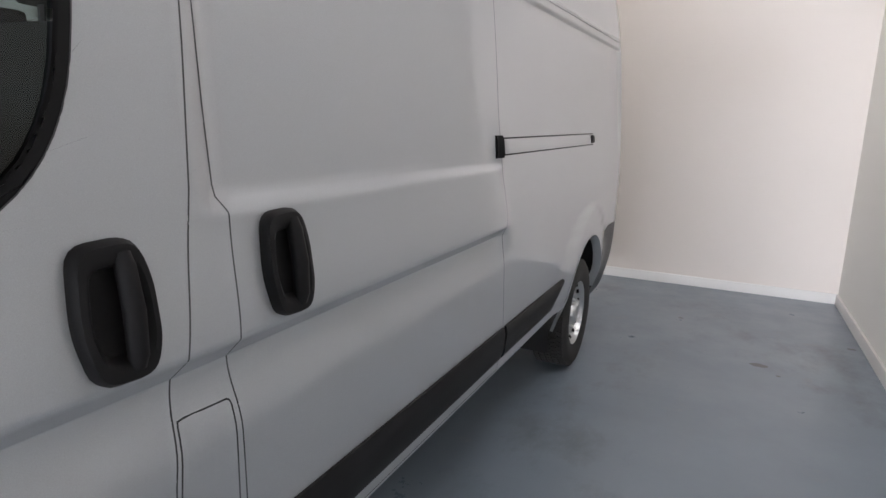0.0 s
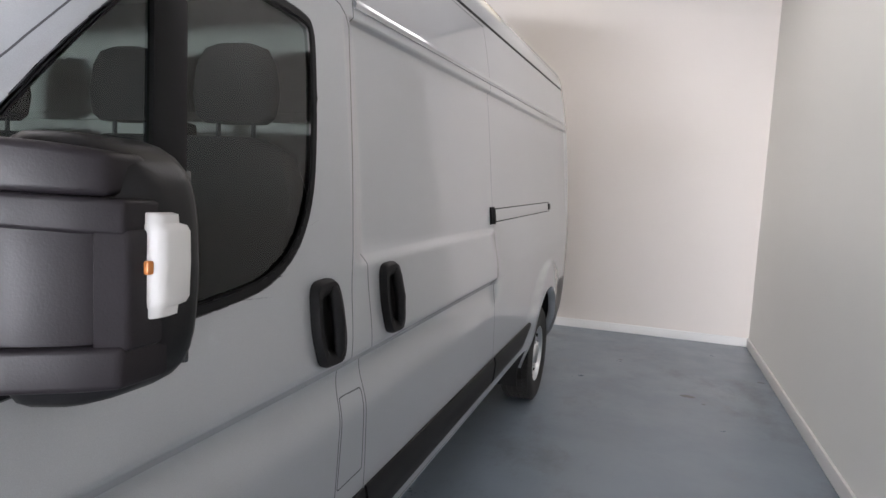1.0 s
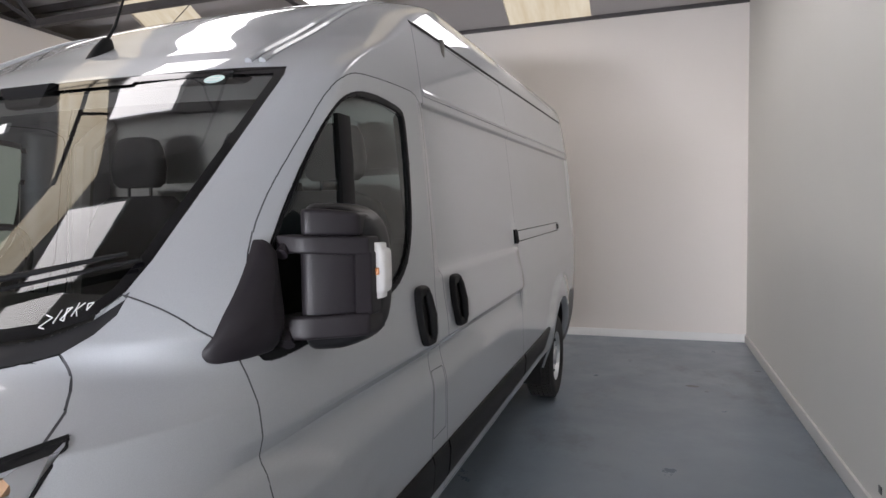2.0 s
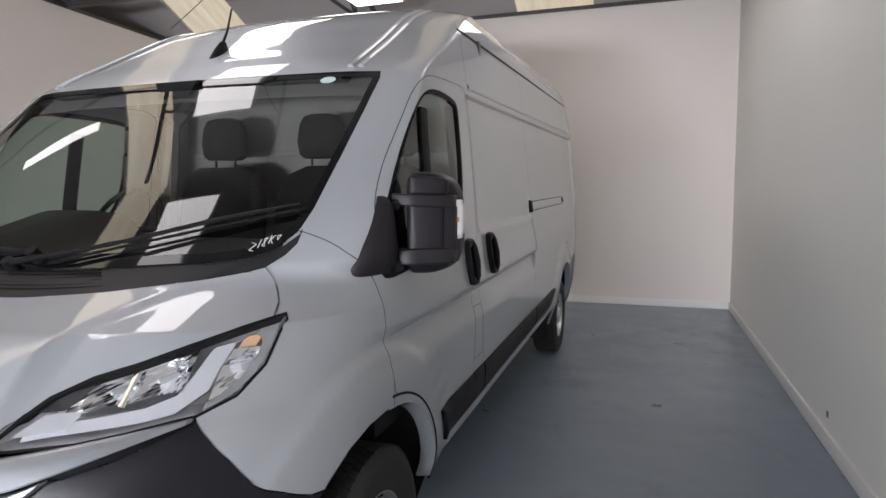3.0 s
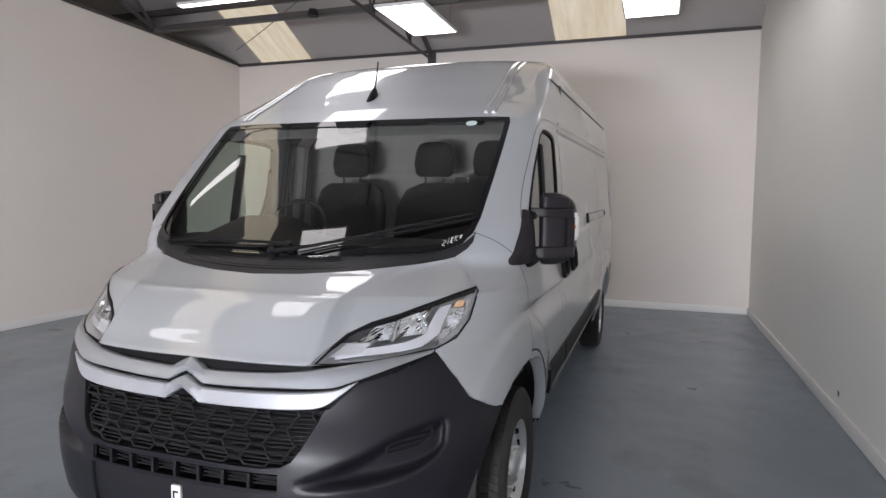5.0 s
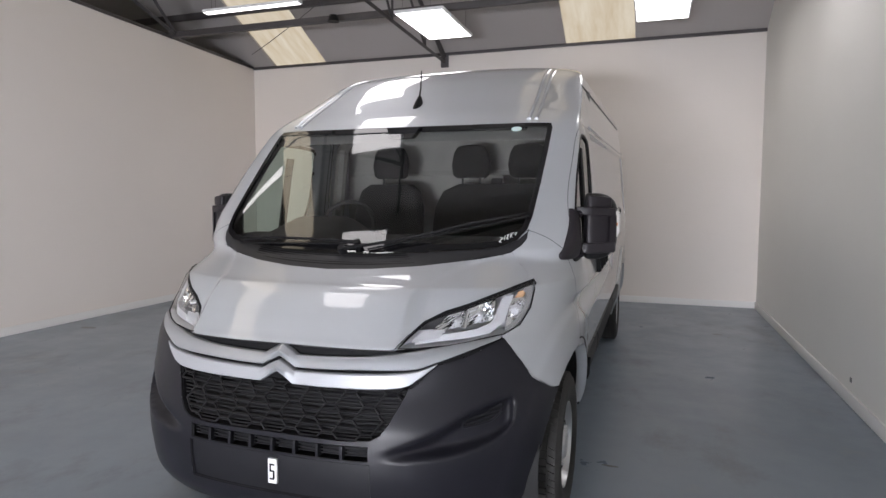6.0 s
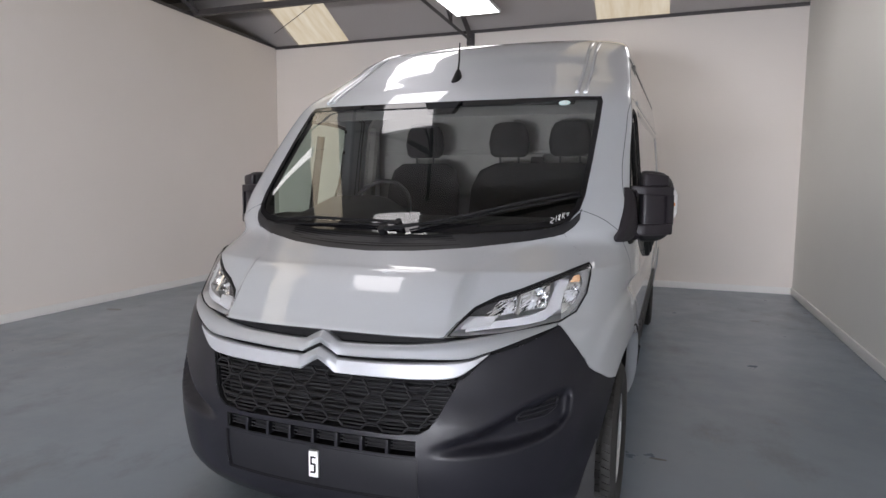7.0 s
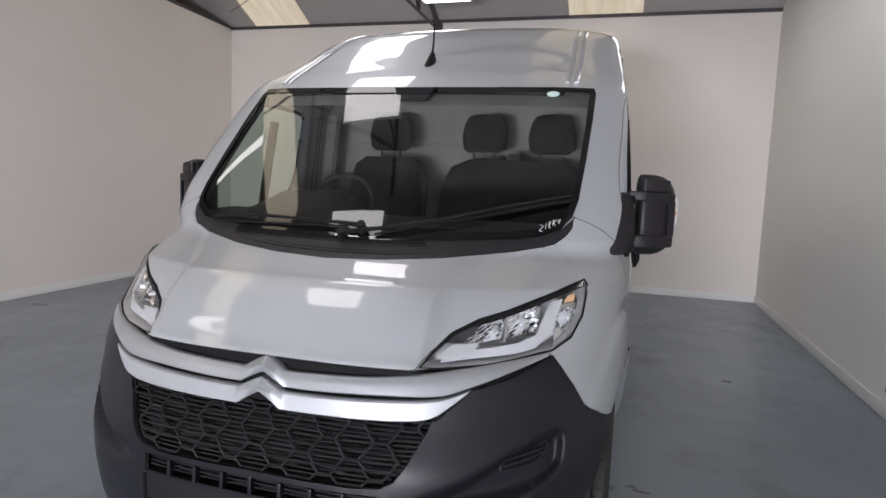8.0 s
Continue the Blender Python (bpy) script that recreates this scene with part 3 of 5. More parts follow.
REGIONS = [  # name, outline, view, where it may lie
    ("screen", SCREEN, "front", lambda c: c.y < 1.9),
    ("lamp", full(LAMP_TOP, LAMP_OUT, LAMP_LOW), "front", lambda c: c.y < 1.0),
    ("bonnet", full([(-0.01, 0.906), (0.25, 0.905), (0.43, 0.906)], LAMP_TOP[:-1], [(0.846, 1.125), (0.828, 1.156), (0.792, 1.188)], BONNET_TOP[::-1], [(-0.01, 1.160)]), "front", lambda c: c.y < 1.0),
    ("cowl", full([(-0.01, 1.16)], BONNET_TOP, [(0.784, 1.264), (0.803, 1.295), (0.803, 1.33)], SCREEN[5::-1]), "front", lambda c: c.y < 1.2),
    ("grille", GRILLE, "front", lambda c: c.y < 0.8),
    ("slot", SLOT, "front", lambda c: c.y < 0.8),
    ("plate", PLATE, "front", lambda c: c.y < 0.8),
    ("front_arch", arch(FRONT_AXLE - 0.02, 0.445), "side", lambda c: c.x > 0.70 and c.y < 2),
    ("rear_arch", arch(REAR_AXLE, 0.46), "side", lambda c: c.x > 0.6 and c.y > 4),
    ("under", [(1.1, 0.1), (4.7, 0.1), (4.7, 0.475), (3.5, 0.455), (1.1, 0.425)], "side", lambda c: c.x > 0.6),
    ("nose_trim", full([(-0.01, 0.765), (0.52, 0.775), (0.60, 0.855), (0.70, 0.885)], BUMPER_EDGE[:1], LAMP_OUT[4:], LAMP_LOW, LAMP_TOP[:1], [(0.43, 0.906), (0.25, 0.905), (-0.01, 0.906)]), "front", lambda c: c.y < 0.9),
    ("bumper", full([(-0.01, 0.15), (-0.01, 0.78), (0.52, 0.775), (0.60, 0.855), (0.70, 0.885)], BUMPER_EDGE, [(1.06, 0.15)]), "front", lambda c: c.y < 0.95),
    ("glass", GLASS, "side", lambda c: c.x > 0.7 and c.y < 2),
    ("seal", WINDOW, "side", lambda c: c.x > 0.7 and c.y < 2),
    ("flap", rounded(FLAP, 0.012), "side", lambda c: c.x > 0.7),
    ("door", DOOR, "side", lambda c: c.x > 0.7),
    ("slider", SLIDER, "side", lambda c: c.x > 0.7),
    ("wing", WING, "side", lambda c: c.x > 0.55),
    ("rear_bumper", REAR_BUMPER, "side", lambda c: c.y > 5),
]


def split_skin(outlines):
    bm = build_skin()
    for name, poly, view, near in outlines:
        cut(bm, poly, view, near)
    keep = bm.verts.layers.float_vector["true_normal"]
    sets = {name: [] for name, *_ in outlines}
    sets["shell"] = []
    for f in bm.faces:
        c = f.calc_center_median()
        for name, poly, view, near in outlines:
            if near(c) and inside(poly, c.x if view == "front" else c.y, c.z):
                sets[name].append(f)
                break
        else:
            sets["shell"].append(f)
    data = {}
    for name, fs in sets.items():
        index, co, no, faces = {}, [], [], []
        for f in fs:
            for v in f.verts:
                index.setdefault(v, len(index))
            faces.append([index[v] for v in f.verts])
        for v in index:
            co.append(v.co.copy())
            no.append(v[keep].copy())
        data[name] = (co, no, faces)
    bm.free()
    return data


def longer(poly):
    """The driver's window reaches further back."""
    return [(y + 0.16 * step(1.5, 1.75, y) * (1 - step(2.3, 3.0, y)), z) for y, z in poly]


SKIN = split_skin(REGIONS)
SKIN_RIGHT = split_skin([(n, longer(p) if n in ("glass", "seal", "door", "slider") else p, v, w) for n, p, v, w in REGIONS if n != "flap"])


def panel(name, regions, mats, parent, sides=(1,), gap=0.003, drop=0.012, label="", lift=0.0):
    """A skin panel with its folded-in edge, on one flank (1 or -1) or across both."""
    bm = bmesh.new()
    keep = bm.verts.layers.float_vector.new("true_normal")
    for side in sides:
        for region in regions:
            co, no, faces = (SKIN if side > 0 else SKIN_RIGHT)[region]
            vs = []
            for p, n in zip(co, no):
                v = bm.verts.new((p.x * side, p.y, p.z))
                v[keep] = Vector((n.x * side, n.y, n.z)) if n.length > 0.1 else Vector((0, 0, 1))
                vs.append(v)
            for f in faces:
                loop = [vs[i] for i in f]
                bm.faces.new(loop if side > 0 else loop[::-1])
    bmesh.ops.remove_doubles(bm, verts=bm.verts, dist=3e-5)
    bmesh.ops.dissolve_degenerate(bm, edges=bm.edges, dist=1e-4)
    if lift:
        for v in bm.verts:
            v.co += v[keep] * lift
    if gap:
        bm.normal_update()
        ring = bmesh.ops.inset_region(bm, faces=list(bm.faces), thickness=gap, use_boundary=True, use_even_offset=True)["faces"]
        for f in ring:
            f.material_index = 1
        edge = {v for e in bm.edges if e.is_boundary for v in e.verts}
        for v in edge:
            v.co -= v[keep] * drop
    normals = [v[keep].normalized() if v[keep].length > 0.1 else v.normal for v in bm.verts]
    bm.verts.layers.float_vector.remove(keep)
    me = bpy.data.meshes.new(name)
    bm.to_mesh(me)
    bm.free()
    for m in mats:
        me.materials.append(m)
    me.shade_smooth()
    me.normals_split_custom_set_from_vertices([tuple(n) for n in normals])
    ob = new(name, me)
    ob.parent = parent
    if parent.type == "EMPTY":
        ob.matrix_parent_inverse = Matrix.Translation(-Vector(parent.location))
    return tagged(ob, label)


# ---------------------------------------------------------------- the van's parts
VAN = thing("van", (0, 3.0, 0), "silver high-roof panel van with black plastic bumpers, parked", "van")
COAT = [PAINT, PANEL_GAP]


def front_strip(xs, low, up, out, back=0.006, crown=4, peak=0.0):
    """A moulding across the nose between two height curves, rounded in section."""
    bm = bmesh.new()
    rings = []
    for x in xs:
        a, b = low(x), up(x)
        ring = [bm.verts.new((x, face_y(x, a) + back, a))]
        for k in range(crown + 1):
            u = (0, 0.08, 0.5, 0.92, 1)[k]
            z = a + (b - a) * u
            bulge = out if 0 < k < crown else out * 0.75
            bulge += peak * max(0.0, 1 - abs(x) / 0.085) * (0.4 + 0.6 * (k == 2))
            ring.append(bm.verts.new((x, face_y(x, z) - bulge, z)))
        ring.append(bm.verts.new((x, face_y(x, b) + back, b)))
        rings.append(ring)
    for p, q in zip(rings, rings[1:]):
        for k in range(len(p) - 1):
            bm.faces.new([p[k], q[k], q[k + 1], p[k + 1]])
    bm.faces.new(rings[0])
    bm.faces.new(rings[-1][::-1])
    bmesh.ops.recalc_face_normals(bm, faces=bm.faces)
    return bm


def side_strip(s, ys, low, up, out, back=0.01, crown=5, power=8):
    """A moulding along the flank between two height curves, rounded in section."""
    bm = bmesh.new()
    rings = []
    for y in ys:
        a, b = low(y), up(y)
        ring = [bm.verts.new((s * (side_x(y, a) - back), y, a))]
        for k in range(crown + 1):
            u = k / crown
            z = a + (b - a) * u
            bulge = out * (1 - abs(2 * u - 1) ** power) if 0 < k < crown else out * 0.5
            ring.append(bm.verts.new((s * (side_x(y, z) + bulge), y, z)))
        ring.append(bm.verts.new((s * (side_x(y, b) - back), y, b)))
        rings.append(ring)
    for p, q in zip(rings, rings[1:]):
        for k in range(len(p) - 1):
            bm.faces.new([p[k], q[k], q[k + 1], p[k + 1]])
    bm.faces.new(rings[0])
    bm.faces.new(rings[-1][::-1])
    bmesh.ops.recalc_face_normals(bm, faces=bm.faces)
    return bm


def line(a, b, n):
    return [a + (b - a) * i / n for i in range(n + 1)]


def flat(v):
    return lambda _: v


def shelled(bm, regions, s, depth, scale=0.9):
    """The skin's region sunk by depth along y and joined to its rim by walls: a lamp's bowl or a recess."""
    for region in regions:
        co, no, faces = SKIN[region]
        mid = sum((p for p in co), Vector()) / len(co)
        top = [bm.verts.new((p.x * s, p.y + 0.004, p.z)) for p in co]
        low = [bm.verts.new(((mid.x + (p.x - mid.x) * scale) * s, p.y + depth, mid.z + (p.z - mid.z) * scale)) for p in co]
        count = {}
        for f in faces:
            bm.faces.new([low[i] for i in f])
            for a, b in zip(f, f[1:] + f[:1]):
                count[(a, b)] = count.get((a, b), 0) + 1
        for a, b in count:
            if (b, a) not in count and max(co[a].x, co[b].x) > 1e-4:
                bm.faces.new([top[a], top[b], low[b], low[a]])
        for v in top:
            if not v.link_faces:
                bm.verts.remove(v)
    bmesh.ops.recalc_face_normals(bm, faces=bm.faces)
    return bm


# -- painted panels and glass
panel("body_shell", ["shell"], COAT, VAN, (1, -1), gap=0.0016, drop=0.006)
panel("bonnet", ["bonnet"], COAT, VAN, (1, -1))
panel("nose_panel", ["nose_trim"], [SEAM, SEAM], VAN, (1, -1), label="black panel behind the bright strips", lift=-0.012)
BUMPER = panel("front_bumper", ["bumper"], [PLASTIC, SEAM], VAN, (1, -1), label="unpainted black plastic bumper")
panel("rear_bumper", ["rear_bumper"], [PLASTIC, SEAM], VAN, (1, -1), label="unpainted black plastic bumper")
panel("windscreen", ["screen"], [WINDSCREEN, SEAM], VAN, (1, -1), gap=0, label="raked clear laminated windscreen", lift=-0.004)
COWL = panel("cowl", ["cowl"], [COWL_BLACK, SEAM], VAN, (1, -1), label="black plastic windscreen cowl", lift=-0.006)
DOORS = {}
for s in (1, -1):
    panel("wing", ["wing"], [PAINT, PAINT], VAN, (s,), gap=0.0018)
    DOORS[s] = panel("cab_door", ["door"], COAT, VAN, (s,), gap=0.0018, drop=0.006)
    panel("window_seal", ["seal"], [RUBBER, SEAM], DOORS[s], (s,), gap=0.004, drop=0.004, label="black rubber window surround", lift=0.003)
    panel("side_window", ["glass"], [SIDE_GLASS, SEAM], DOORS[s], (s,), gap=0, label="tinted side glass", lift=-0.006)
for ob in VAN.children_recursive:
    if ob.name.startswith(("windscreen", "side_window")):
        ob.visible_shadow = False
SLIDE = panel("sliding_door", ["slider"], COAT, VAN, (1,), gap=0.0018, drop=0.007)
panel("side_panel", ["slider"], COAT, VAN, (-1,))
panel("fuel_flap", ["flap"], COAT, VAN, (1,), gap=0.002)


def screen_border():
    """The black printed border of the windscreen, laid just outside the glass."""
    bm = bmesh.new()
    inner = grown(SCREEN, -0.023)
    pairs = [(SCREEN[k], inner[k]) for k in range(1, len(SCREEN) - 1)]
    for s in (1, -1):
        rows = []
        for (x0, z0), (x1, z1) in pairs:
            row = []
            for u in (0, 0.5, 1):
                x, z = x0 + (x1 - x0) * u, z0 + (z1 - z0) * u
                row.append(bm.verts.new((s * x, face_y(x, z) - 0.0015, z)))
            rows.append(row)
        for a, b in zip(rows, rows[1:]):
            for k in range(2):
                bm.faces.new([a[k], a[k + 1], b[k + 1], b[k]])
    for z0, z1 in ((1.224, 1.262), (1.833, 1.861)):
        zs = [z0, (z0 + z1) / 2, z1]
        xs = line(-0.40, 0.40, 24)
        rows = [[bm.verts.new((x, face_y(x, z + 0.030 * (abs(x) / 0.8) ** 2 * (z0 < 1.5)) - 0.0016, z + 0.030 * (abs(x) / 0.8) ** 2 * (z0 < 1.5))) for z in zs] for x in xs]
        for a, b in zip(rows, rows[1:]):
            for k in range(2):
                bm.faces.new([a[k], b[k], b[k + 1], a[k + 1]])
    bmesh.ops.recalc_face_normals(bm, faces=bm.faces)
    part("screen_border", bm, PRINT_BLACK, VAN, "black printed border of the windscreen")


screen_border()


# -- bright strips and the badge bars
def kink(base_z, apex, foot=0.070):
    """A height curve with the badge's peak over the middle."""
    return lambda x: base_z(abs(x)) if abs(x) >= foot else apex + (base_z(foot) - apex) * (abs(x) / foot) ** 1.15


STRIP_SILVER = material("strip_silver", (0.40, 0.415, 0.435), 0.36, 0.6)
XS = sorted({round(v, 4) for v in line(-0.598, 0.598, 66) + line(-0.08, 0.08, 40)})
S1_TOP, S1_LOW = spline([(0.0, 0.870), (0.10, 0.871), (0.30, 0.878), (0.45, 0.893), (0.62, 0.918), (0.795, 0.942)]), spline([(0.0, 0.828), (0.10, 0.828), (0.35, 0.836), (0.52, 0.842), (0.60, 0.866), (0.70, 0.902), (0.795, 0.934)])
S2_TOP, S2_LOW = spline([(0.0, 0.816), (0.10, 0.816), (0.42, 0.826), (0.53, 0.836), (0.60, 0.860)]), spline([(0.0, 0.767), (0.10, 0.767), (0.33, 0.770), (0.47, 0.777), (0.51, 0.786), (0.555, 0.818), (0.60, 0.857)])
wide = sorted({round(v, 4) for v in line(-0.79, 0.79, 80) + line(-0.08, 0.08, 40)})
part("upper_strip", front_strip(wide, kink(S1_LOW, 0.864), kink(S1_TOP, 0.908), 0.016, peak=0.022), STRIP_SILVER, VAN, "silver strip rising to a pointed bar")
part("lower_strip", front_strip(XS, kink(S2_LOW, 0.810), kink(S2_TOP, 0.850), 0.020, peak=0.022), CHROME, VAN, "bright satin strip rising to a pointed bar")


# -- grille
def build_grille():
    bm = shelled(bmesh.new(), ["grille"], 1, 0.07, 1.0)
    shelled(bm, ["grille"], -1, 0.07, 1.0)
    grille = part("grille", bm, DASH, VAN, "black honeycomb grille")

    def at(x, z, deep):
        return Vector((x, face_y(x, z) + deep, z))

    half_w = spline([(0.590, 0.36), (0.60, 0.40), (0.655, 0.452), (0.745, 0.495), (0.776, 0.505)])
    pitch_x, pitch_z = 0.150, 0.046
    bm = bmesh.new()

    def bar(p, q, r=0.0050):
        n = max(1, int((Vector(q) - Vector(p)).length / 0.05))
        pts = []
        for i in range(n + 1):
            x, z = p[0] + (q[0] - p[0]) * i / n, p[1] + (q[1] - p[1]) * i / n
            if abs(x) > half_w(z) or not 0.592 < z < 0.776:
                return
            pts.append(at(x, z, 0.010))
        tube(bm, pts, r, 6, 0.8)

    for row in range(-1, 5):
        for col in range(-6, 7):
            cx = (col + 0.5 * (row % 2)) * pitch_x
            cz = 0.614 + row * pitch_z
            hexa = [(cx - 0.056, cz), (cx - 0.036, cz + 0.0215), (cx + 0.036, cz + 0.0215), (cx + 0.056, cz), (cx + 0.036, cz - 0.0215), (cx - 0.036, cz - 0.0215)]
            for a, b in zip(hexa, hexa[1:] + hexa[:1]):
                bar(a, b)
            bar(hexa[3], (cx + pitch_x - 0.056, cz))
    part("honeycomb", bm, GLOSS_BLACK, grille, "glossy black honeycomb bars")
    bm = bmesh.new()
    for k in range(15):
        z = 0.598 + k * 0.0125
        w = half_w(z) - 0.005
        xs = line(-w, w, 24)
        tube(bm, [at(x, z, 0.028) for x in xs], 0.0028, 4)
    tagged(part("slat", bm, LINER, grille, "thin black slats behind the honeycomb"), kind="stuff")


GLOSS_BLACK = material("gloss_black_plastic", (0.010, 0.010, 0.012), 0.36, spec=0.35)
build_grille()


def build_slot():
    bm = shelled(bmesh.new(), ["slot"], 1, 0.05, 1.0)
    shelled(bm, ["slot"], -1, 0.05, 1.0)
    slot = part("lower_intake", bm, SEAM, BUMPER, "slatted lower air intake")
    for k in range(7):
        x = -0.285 + k * 0.095
        bm = bmesh.new()
        box(bm, x - 0.006, x + 0.006, face_y(x, 0.545) - 0.002, face_y(x, 0.545) + 0.04, 0.518, 0.569, 0.002)
        part("divider", bm, PLASTIC, slot)
    for z in (0.531, 0.543, 0.555):
        bm = bmesh.new()
        tube(bm, [(x, face_y(x, z) + 0.022, z) for x in line(-0.375, 0.375, 16)], 0.003, 5)
        part("slat", bm, DASH, slot)
    bm = shelled(bmesh.new(), ["plate"], 1, 0.012, 0.985)
    bm2 = shelled(bm, ["plate"], -1, 0.012, 0.985)
    plate = part("plate_panel", bm2, PLATE_BLACK, BUMPER, "blank black plate panel")
    bm = bmesh.new()
    box(bm, -0.016, 0.021, face_y(0, 0.44) - 0.001, face_y(0, 0.44) + 0.012, 0.392, 0.487, 0.002)
    tag = part("sticker", bm, PAPER, plate, "small white paper tag with dark marks")
    for x0, x1, z0, z1 in ((-0.008, 0.013, 0.462, 0.468), (-0.008, -0.002, 0.440, 0.466), (-0.008, 0.012, 0.437, 0.443), (0.006, 0.013, 0.412, 0.440), (-0.008, 0.010, 0.407, 0.413)):
        bm = bmesh.new()
        box(bm, x0, x1, face_y(0, 0.44) - 0.003, face_y(0, 0.44) + 0.001, z0, z1)
        part("mark", bm, SEAM, tag, "", False)


build_slot()


def build_fog(s):
    """The small slatted vent that sits in the bumper's corner recess."""
    def at(x, z, deep):
        return (s * x, face_y(x, z) + deep, z)

    bm = bmesh.new()
    ring = rounded([(0.690, 0.622), (0.775, 0.634), (0.805, 0.660), (0.808, 0.692), (0.72, 0.672), (0.688, 0.640)], 0.012, 3)
    tube(bm, [at(x, z, 0.048) for x, z in ring + ring[:1]], 0.0045, 6)
    vent = part("corner_vent", bm, PLASTIC, BUMPER, "small slatted vent in a black frame")
    bm = bmesh.new()
    bm.faces.new([bm.verts.new(at(x, z, 0.051)) for x, z in ring])
    part("backing", bm, SEAM, vent)
    for k in range(3):
        bm = bmesh.new()
        z0 = 0.637 + k * 0.014
        tube(bm, [at(x, z0 + (x - 0.69) * 0.19, 0.048) for x in line(0.696 + 0.004 * k, 0.798, 8)], 0.0036, 6)
        part("slat", bm, PLASTIC, vent)


for s in (1, -1):
    build_fog(s)


# -- headlamps
def build_headlamp(s):
    lens = panel("headlamp", ["lamp"], [CLEAR, SEAM], VAN, (s,), gap=0, label="clear headlamp with chrome reflectors")
    part("housing", shelled(bmesh.new(), ["lamp"], s, 0.13, 0.94), LAMP_DARK, lens, "dark lamp housing")
    part("rim_seal", headlamp_rim(s), SEAM, lens)
    bm = bmesh.new()
    rings = []
    for x, z0, z1 in ((0.50, 0.917, 0.932), (0.56, 0.925, 0.947), (0.64, 0.932, 0.957), (0.70, 0.938, 0.966), (0.745, 0.946, 0.985)):
        rings.append([bm.verts.new((s * x, face_y(x, (z0 + z1) / 2) + d, z)) for z, d in ((z0, 0.030), (z0, 0.014), (z1, 0.026), (z1, 0.05))])
    for a, b in (((0.748, 0.995), (0.790, 0.985)), ((0.757, 1.03), (0.795, 1.03)), ((0.770, 1.072), (0.806, 1.078))):
        rings.append([bm.verts.new((s * p[0], face_y(*p) + d, p[1])) for p, d in ((b, 0.040), (b, 0.016), (a, 0.022), (a, 0.05))])
    for p, q in zip(rings, rings[1:]):
        for k in range(3):
            bm.faces.new([p[k], q[k], q[k + 1], p[k + 1]])
    bmesh.ops.recalc_face_normals(bm, faces=bm.faces)
    part("light_guide", bm, LAMP_GUIDE, lens, "pale daytime light guide")
    top = spline([(p[0], p[1]) for p in LAMP_TOP])
    rnd = random.Random(7)
    # faceted chrome beds: the main beam's two bowls and the indicator's chamber
    for name, x0, x1, low, high, bowls, note in (
            ("reflector", 0.552, 0.746, lambda x: 0.956 + (x - 0.552) * 0.17, lambda x: top(x) - 0.014, ((0.622, 0.995, 0.042), (0.698, 1.012, 0.045)), "faceted chrome reflector"),
            ("side_reflector", 0.794, 0.853, lambda x: 0.966 + max(0, x - 0.82) * 0.9, lambda x: 1.064, ((0.826, 1.022, 0.030),), "faceted clear side reflector")):
        bm = bmesh.new()
        nx, nz = (16, 9) if x1 - x0 > 0.1 else (7, 9)
        grid = []
        for i in range(nx + 1):
            x = x0 + (x1 - x0) * i / nx
            col = []
            for k in range(nz + 1):
                z = low(x) + (high(x) - low(x)) * k / nz
                deep = 0.022
                for bx, bz, r in bowls:
                    q = math.hypot(x - bx, z - bz) / r
                    if q < 1:
                        deep = max(deep, 0.022 + 0.05 * (1 - q * q))
                edge = i in (0, nx) or k in (0, nz)
                col.append(bm.verts.new((s * x, face_y(x, z) + deep + (0 if edge else rnd.uniform(-0.0035, 0.0035)), z)))
            grid.append(col)
        for p, q in zip(grid, grid[1:]):
            for k in range(nz):
                bm.faces.new([p[k], q[k], q[k + 1], p[k + 1]])
        bowl = part(name, bm, MIRROR_CHROME, lens, note, False)
        for bx, bz, r in bowls:
            bm = bmesh.new()
            c = Vector((s * bx, face_y(bx, bz) + 0.02, bz))
            tube(bm, [c + Vector((0, 0.055, 0)), c + Vector((0, 0.016, 0)), c], [0.009, 0.009, 0.004], 8)
            part("bulb", bm, LAMP_WHITE, bowl)
    bm = bmesh.new()
    tube(bm, [(s * 0.655, face_y(0.655, z) + 0.016, z) for z in (0.970, 0.99, 1.01, 1.03)], [0.010, 0.007, 0.008, 0.011], 6, 0.6)
    part("divider", bm, MIRROR_CHROME, lens)
    bm = bmesh.new()
    pts = [(0.810, 1.067), (0.838, 1.067), (0.842, 1.092), (0.818, 1.088)]
    f = [bm.verts.new((s * x, face_y(x, z) + 0.020, z)) for x, z in pts]
    b = [bm.verts.new((s * x, face_y(x, z) + 0.045, z)) for x, z in pts]
    bm.faces.new(f)
    for k in range(4):
        bm.faces.new([f[k], f[(k + 1) % 4], b[(k + 1) % 4], b[k]])
    bmesh.ops.recalc_face_normals(bm, faces=bm.faces)
    part("indicator", bm, AMBER, lens, "pale amber indicator reflector")
    # white plate put in for the LED lamp's reflection on the lens
    bm = bmesh.new()
    pts = [(0.482, 0.926), (0.580, 0.936), (0.598, 0.968), (0.524, 0.964)]
    bm.faces.new([bm.verts.new((s * x, face_y(x, z) + 0.010, z)) for x, z in pts])
    bmesh.ops.solidify(bm, geom=bm.faces[:], thickness=0.004)
    part("lens_reflection", bm, LAMP_WHITE, lens, "white patch drawn as a lamp's reflection in the lens")

    def ribbon(chain, inner, near, far):
        bm = bmesh.new()
        rows = [[bm.verts.new((s * x, face_y(x, z) + d, z)) for x, z, d in ((*a, near), ((a[0] + b[0]) / 2, (a[1] + b[1]) / 2, (near + far) / 2), (*b, far), (*b, far + 0.03))] for a, b in zip(chain, inner)]
        for a, b in zip(rows, rows[1:]):
            for k in range(3):
                bm.faces.new([a[k], b[k], b[k + 1], a[k + 1]])
